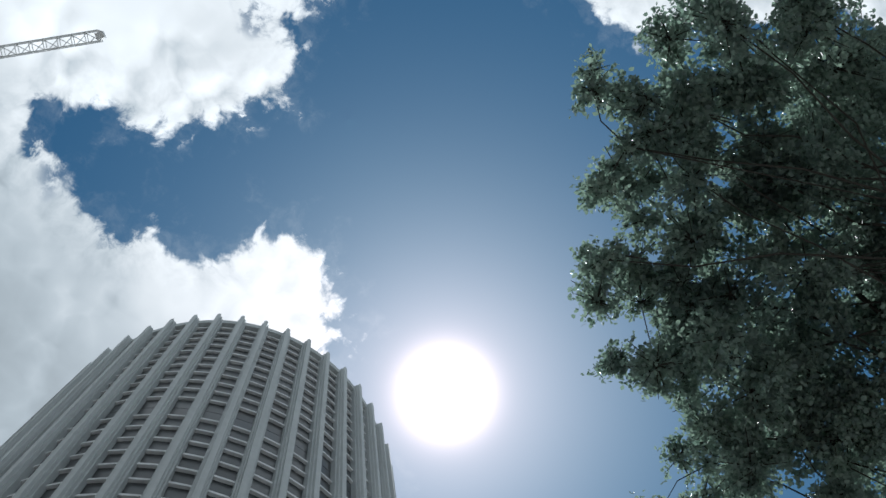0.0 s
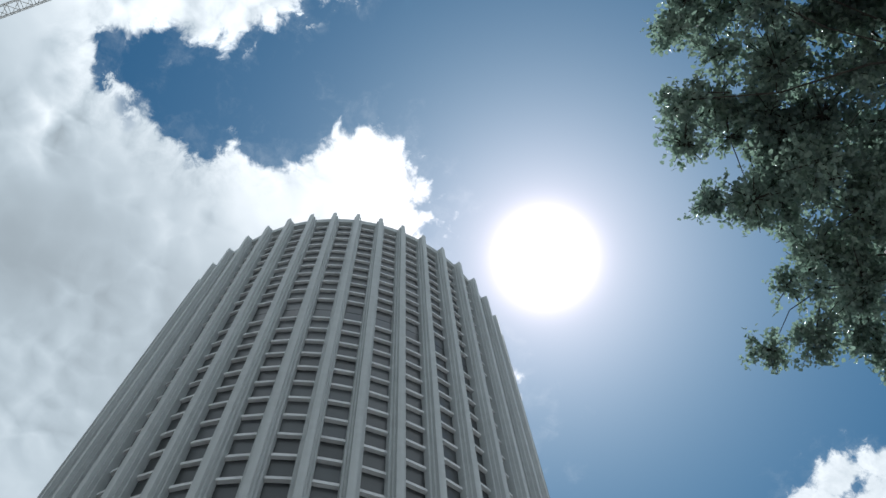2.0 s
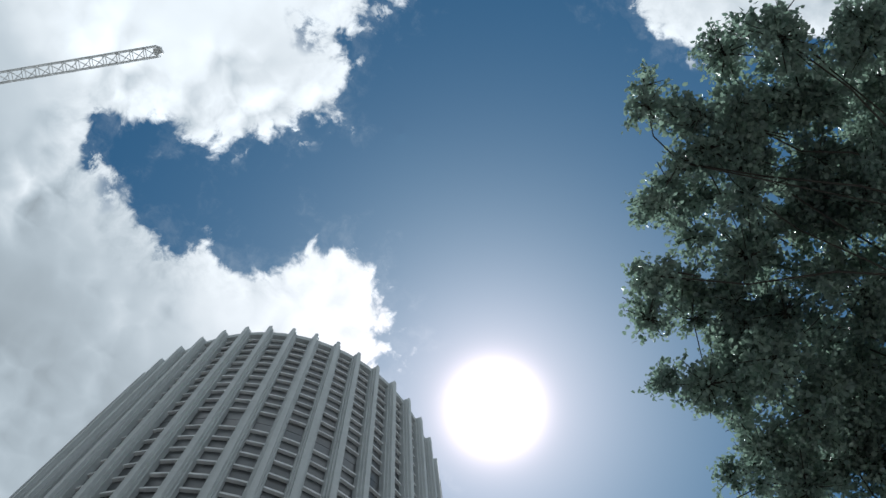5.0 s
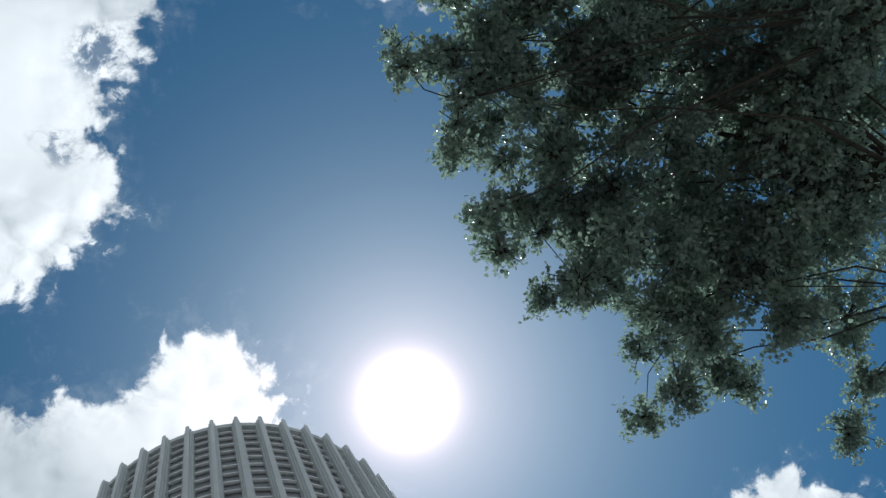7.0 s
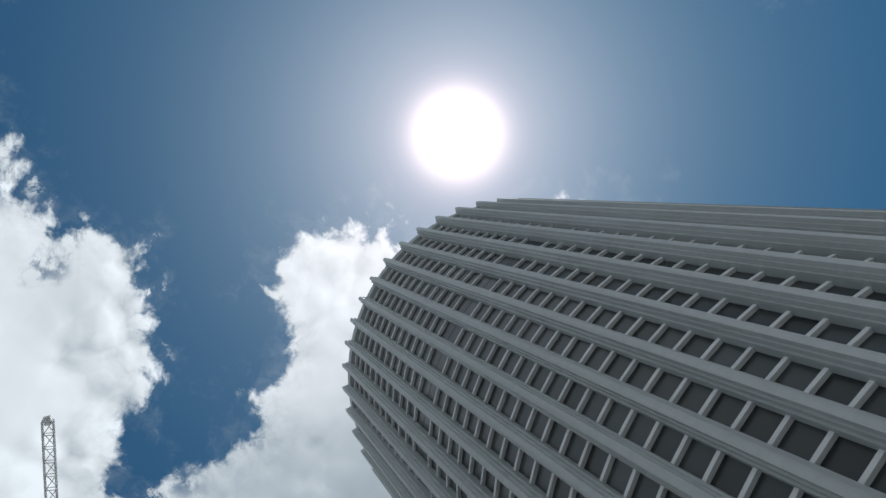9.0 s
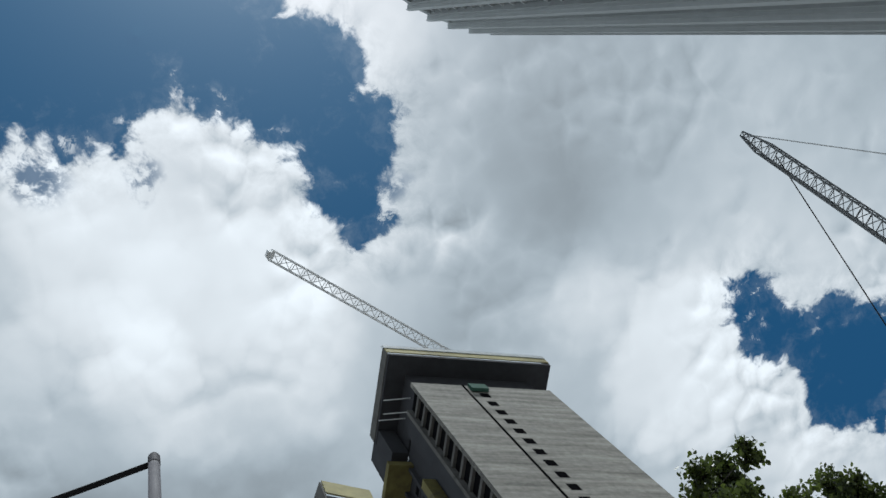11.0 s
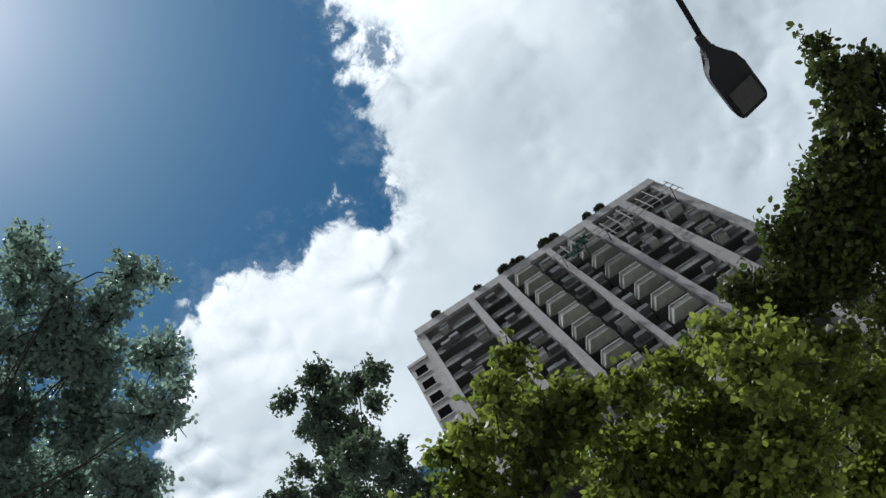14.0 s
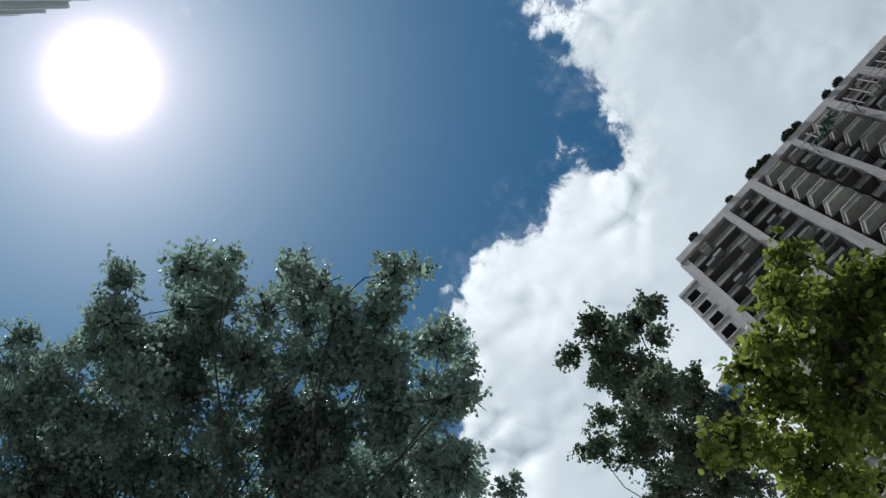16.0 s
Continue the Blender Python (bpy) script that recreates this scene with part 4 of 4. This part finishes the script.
# ---- trees ----
def tree(label, base, lobes, height, eye_x, size, cover, material, seed, girth=0.22, spread=(0.9, 1.15), group="street trees", filled=False):
    """A tree whose crown is a set of lobes: x, y and radius per metre of height above the eye."""
    rng = np.random.default_rng(seed)
    top = thing("tree", pose(*base, 0), label, "tree", group)
    o = np.array([base[0], base[1], 0.0])
    fork = Vector((0.1, 0.05, EYE + height * 0.82))
    bark = bmesh.new()
    bends = [Vector((0, 0, 0)), Vector((0.06, -0.05, height * 0.25)), Vector((0.0, 0.08, height * 0.55)), fork]
    tube(bark, bends, [girth * 1.35, girth, girth * 0.9, girth * 0.75], 12)
    part("trunk", bark, BARK, top, smooth=True)
    heads = []
    for qx, qy, qr in lobes:
        k = height * rng.uniform(*spread)
        heads.append((np.array([eye_x + qx * k, qy * k, EYE + k]) - o, qr * k))
    # inner clumps between neighbours, drawn towards the middle of the crown
    middle = np.mean([c for c, _ in heads], axis=0)
    inner = []
    for i, (c, s) in enumerate(heads):
        for d, t in heads[i + 1:]:
            gap = np.linalg.norm((c - d)[:2])
            if 0.9 * (s + t) < gap < 2.1 * (s + t):
                inner.append(((c + d) * 0.39 + middle * 0.22, 0.75 * min(s, t)))
    heads += inner[:len(heads) // 2]
    # a few boughs, each of which forks to the lobes around its end
    count = max(3, len(heads) // 4)
    ends = [heads[0][0]]
    while len(ends) < count:
        ends.append(max((c for c, _ in heads), key=lambda c: min(np.linalg.norm(c - e) for e in ends)))
    for _ in range(4):
        near = [min(range(count), key=lambda i: np.linalg.norm(c - ends[i])) for c, _ in heads]
        ends = [np.mean([h[0] for h, m in zip(heads, near) if m == i], axis=0) if i in near else ends[i] for i in range(count)]
    if filled:
        # leafy shoots round the fork and along the boughs
        heads.append((np.array(fork) + (0, 0, -0.15), 0.06 * height))
        near.append(0)
        for e in list(ends):
            for f in (0.25,):
                heads.append((np.array(fork) * (1 - f) + np.array(e) * f, 0.04 * height))
                near.append(min(range(count), key=lambda i: np.linalg.norm(heads[-1][0] - ends[i])))
    ends = [Vector(min((c for c, _ in heads), key=lambda c: np.linalg.norm(c - e))) for e in ends]
    for e in ends:
        bow = fork.lerp(e, 0.5) + Vector(rng.normal(size=3) * 0.022 * height) + Vector((0, 0, 0.15))
        line = [fork, fork.lerp(bow, 0.4), fork.lerp(bow, 0.75), bow, bow.lerp(e, 0.35), bow.lerp(e, 0.7), e]
        line = [p + Vector(rng.normal(size=3) * 0.007 * height) * (0 < i < 6) for i, p in enumerate(line)]
        bough = tube(bmesh.new(), line, [girth * f for f in (0.15, 0.10, 0.07, 0.052, 0.042, 0.034, 0.028)], 7)
        part("bough", bough, BARK, top, smooth=True)
    clouds = []
    for (c, r), m in zip(heads, near):
        tip = Vector(c)
        a = ends[m]
        if (a - tip).length < 0.1:
            a = tip + (fork - tip).normalized() * 0.4
        bow = a.lerp(tip, 0.5) + Vector(rng.normal(size=3) * 0.05)
        branch = tube(bmesh.new(), [a, bow, tip], [girth * 0.03, girth * 0.024, girth * 0.015], 6)
        twigs = []
        stretch = np.array([rng.uniform(0.85, 1.15), rng.uniform(0.85, 1.15), 0.9])
        for _ in range(int(12 + 34 * r)):
            w = rng.normal(size=3)
            w *= stretch / np.linalg.norm(w)
            reach = r * (rng.uniform(0.5, 1.05) if rng.random() < 0.8 else rng.uniform(1.0, 1.17))
            e = c + w * reach
            rod(branch, c, e, 0.010, 0.003, 4)
            twigs.append(e)
        part("branch", branch, BARK, top)
        twigs = np.array(twigs)
        number = int(math.pi * r * r * cover / (size * size * 0.52)) // 5 * 5 + 5
        # loose sprays of five leaves along the twigs
        pick = rng.integers(0, len(twigs), number // 5)
        along = rng.uniform(0.15, 1.03, (number // 5, 1)) ** 0.6
        sites = c + (twigs[pick] - c) * along + rng.normal(size=(number // 5, 3)) * (0.05 * r + 0.025)
        clouds.append(np.repeat(sites, 5, axis=0) + rng.normal(size=(number, 3)) * 0.45 * size)
    tagged(part("crown", leaves("crown", np.concatenate(clouds), size, material, rng), material, top), kind="stuff")
    return top


BIG_A = [(0.197, -0.142, 0.023), (0.23, -0.153, 0.028), (0.239, -0.223, 0.03), (0.278, -0.263, 0.04), (0.253, -0.061, 0.025), (0.285, -0.081, 0.041),
         (0.29, -0.0, 0.025), (0.306, 0.04, 0.023), (0.329, 0.006, 0.033), (0.363, -0.065, 0.047), (0.307, -0.146, 0.041), (0.33, -0.222, 0.052),
         (0.436, -0.184, 0.072), (0.486, -0.092, 0.073), (0.444, 0.011, 0.043), (0.351, 0.087, 0.021), (0.388, 0.081, 0.028), (0.424, 0.062, 0.037),
         (0.415, -0.004, 0.047), (0.39, -0.128, 0.057), (0.413, -0.26, 0.057), (0.358, -0.3, 0.043),
         (0.376, -0.145, 0.045), (0.335, -0.215, 0.04), (0.44, -0.19, 0.055), (0.40, -0.28, 0.06), (0.35, -0.315, 0.035), (0.425, -0.305, 0.05), (0.355, -0.335, 0.022), (0.335, -0.375, 0.02)]
BIG_B = [(0.476, 0.1, 0.031), (0.466, 0.141, 0.022), (0.5, 0.047, 0.055), (0.541, 0.114, 0.047), (0.538, -0.006, 0.062), (0.618, 0.04, 0.07),
         (0.478, 0.211, 0.026), (0.514, 0.176, 0.036), (0.552, 0.151, 0.049), (0.595, 0.175, 0.027), (0.646, 0.099, 0.054), (0.717, 0.098, 0.055),
         (0.744, 0.174, 0.034), (0.727, 0.228, 0.032), (0.684, 0.021, 0.065), (0.576, -0.085, 0.066), (0.512, -0.172, 0.075), (0.45, -0.269, 0.066),
         (0.606, -0.169, 0.084),
         (0.615, 0.01, 0.055), (0.54, -0.128, 0.065), (0.46, -0.222, 0.06), (0.54, -0.01, 0.05),
         (0.56, -0.32, 0.08), (0.62, -0.25, 0.09), (0.70, -0.15, 0.10), (0.72, -0.30, 0.10), (0.78, -0.05, 0.09), (0.82, -0.22, 0.10), (0.64, -0.41, 0.09), (0.86, 0.06, 0.08)]
BIG_C = [(0.356, 0.084, 0.021), (0.395, 0.068, 0.034), (0.399, 0.017, 0.031), (0.296, 0.034, 0.021), (0.284, 0.005, 0.023), (0.318, -0.009, 0.037),
         (0.309, -0.056, 0.029), (0.248, -0.052, 0.022), (0.253, -0.089, 0.029), (0.273, -0.135, 0.026), (0.207, -0.148, 0.019),
         (0.187, -0.159, 0.017), (0.249, -0.161, 0.026), (0.245, -0.214, 0.024), (0.245, -0.249, 0.023), (0.27, -0.28, 0.022),
         (0.292, -0.245, 0.034), (0.305, -0.176, 0.036), (0.329, -0.116, 0.038), (0.363, -0.062, 0.038), (0.426, -0.032, 0.038),
         (0.455, 0.038, 0.04), (0.45, 0.086, 0.025), (0.476, 0.117, 0.028), (0.526, 0.104, 0.04), (0.535, 0.047, 0.047), (0.501, -0.02, 0.047),
         (0.448, -0.092, 0.048), (0.393, -0.168, 0.049), (0.356, -0.251, 0.043), (0.333, -0.3, 0.028), (0.411, -0.236, 0.044)]
FILL = [(0.423, -0.144, 0.035), (0.374, -0.181, 0.035), (0.465, -0.028, 0.032), (0.397, -0.041, 0.026), (0.324, -0.146, 0.023)]
tree("tall fig tree with dense small dark green leaves beside the street", (6.6, -2.4), BIG_A, 10.0, 0.0, 0.058, 4.8, LEAF_DARK, 11, 0.26, filled=True)
tree("fig tree with a close rounded crown of dark leaves", (6.8, -0.6), BIG_C + FILL, 10.6, 0.0, 0.058, 3.4, LEAF_DARK, 17, 0.22, filled=True)
tree("broad fig tree with dark green backlit leaves", (9.0, 0.4), BIG_B, 10.0, 0.0, 0.058, 4.8, LEAF_DARK, 12, 0.26, filled=True)
SLIM = [(0.162, -0.341, 0.022), (0.204, -0.347, 0.015), (0.161, -0.376, 0.026), (0.136, -0.383, 0.019), (0.109, -0.380, 0.021), (0.135, -0.409, 0.016),
        (0.194, -0.406, 0.029), (0.185, -0.441, 0.029), (0.242, -0.417, 0.017), (0.225, -0.452, 0.032), (0.181, -0.486, 0.017), (0.207, -0.380, 0.015),
        (0.19, -0.454, 0.034), (0.167, -0.48, 0.033), (0.242, -0.467, 0.04), (0.22, -0.52, 0.055), (0.275, -0.43, 0.024), (0.17, -0.53, 0.04), (0.27, -0.53, 0.05), (0.215, -0.575, 0.055)]
tree("slender tree with dark green leaves and an open crown", (2.2, -6.6), [(x, y, q * 0.92) for x, y, q in SLIM], 10.0, -0.26, 0.052, 6.5, LEAF_SLIM, 13, 0.16)
SUNNY = [(-0.007, -0.473, 0.026), (0.033, -0.495, 0.034), (0.018, -0.543, 0.047), (0.113, -0.51, 0.024), (0.082, -0.517, 0.032),
         (0.186, -0.546, 0.039), (0.122, -0.574, 0.054), (-0.034, -0.564, 0.037), (-0.085, -0.603, 0.039), (-0.139, -0.612, 0.039),
         (-0.209, -0.62, 0.039), (-0.232, -0.69, 0.067), (-0.143, -0.686, 0.074), (-0.03, -0.656, 0.083), (0.062, -0.627, 0.07),
         (-0.06, -0.767, 0.092), (-0.179, -0.784, 0.078), (0.166, -0.651, 0.074),
         (-0.272, -0.796, 0.09), (-0.176, -0.782, 0.08), (-0.083, -0.751, 0.077), (-0.243, -0.898, 0.084), (-0.276, -0.722, 0.069),
         (-0.114, -0.872, 0.06), (-0.062, -0.876, 0.06)]
tree("leafy street tree with large yellow-green sunlit leaves", (-0.5, -5.0), SUNNY, 5.2, -0.27, 0.054, 6.2, LEAF_LIGHT, 14, 0.12)
SHADY = [(-0.265, -0.607, 0.039), (-0.32, -0.583, 0.033), (-0.378, -0.565, 0.028), (-0.419, -0.54, 0.02), (-0.309, -0.636, 0.056),
         (-0.488, -0.462, 0.030), (-0.472, -0.426, 0.016), (-0.594, -0.493, 0.035), (-0.638, -0.448, 0.027), (-0.627, -0.423, 0.013), (-0.509, -0.489, 0.034), (-0.545, -0.524, 0.043), (-0.384, -0.56, 0.03), (-0.448, -0.552, 0.048),
         (-0.508, -0.611, 0.069), (-0.376, -0.629, 0.065), (-0.428, -0.713, 0.083),
         (-0.462, -0.492, 0.026), (-0.478, -0.516, 0.034), (-0.455, -0.530, 0.03),
         (-0.446, -0.623, 0.036), (-0.421, -0.643, 0.036), (-0.466, -0.643, 0.036)]
tree("street tree with mid green leaves beside the lamp", (-3.4, -4.9), SHADY, 5.6, -0.25, 0.048, 8.0, LEAF_MID, 15, 0.14, (0.97, 1.06))
CORNER = [(-0.674, 0.435, 0.02), (-0.723, 0.363, 0.042), (-0.756, 0.276, 0.03), (-0.805, 0.272, 0.046), (-0.812, 0.175, 0.033),
          (-0.845, 0.216, 0.04), (-0.896, 0.123, 0.041), (-0.705, 0.466, 0.037), (-0.672, 0.499, 0.017), (-0.799, 0.627, 0.051),
          (-0.778, 0.509, 0.065), (-0.819, 0.377, 0.074)]
tree("tree with glossy green leaves in front of the concrete block", (-7.2, 3.2), CORNER, 6.5, -0.22, 0.048, 10.0, LEAF_DEEP, 16, 0.16)
YOUNG = [(-0.738, -0.255, 0.016), (-0.771, -0.271, 0.019), (-0.794, -0.260, 0.014), (-0.763, -0.292, 0.025), (-0.801, -0.287, 0.025)]
tree("young street tree with sparse mid green leaves", (-5.6, -2.0), YOUNG, 6.5, -0.3, 0.05, 4.0, LEAF_MID, 18, 0.08)
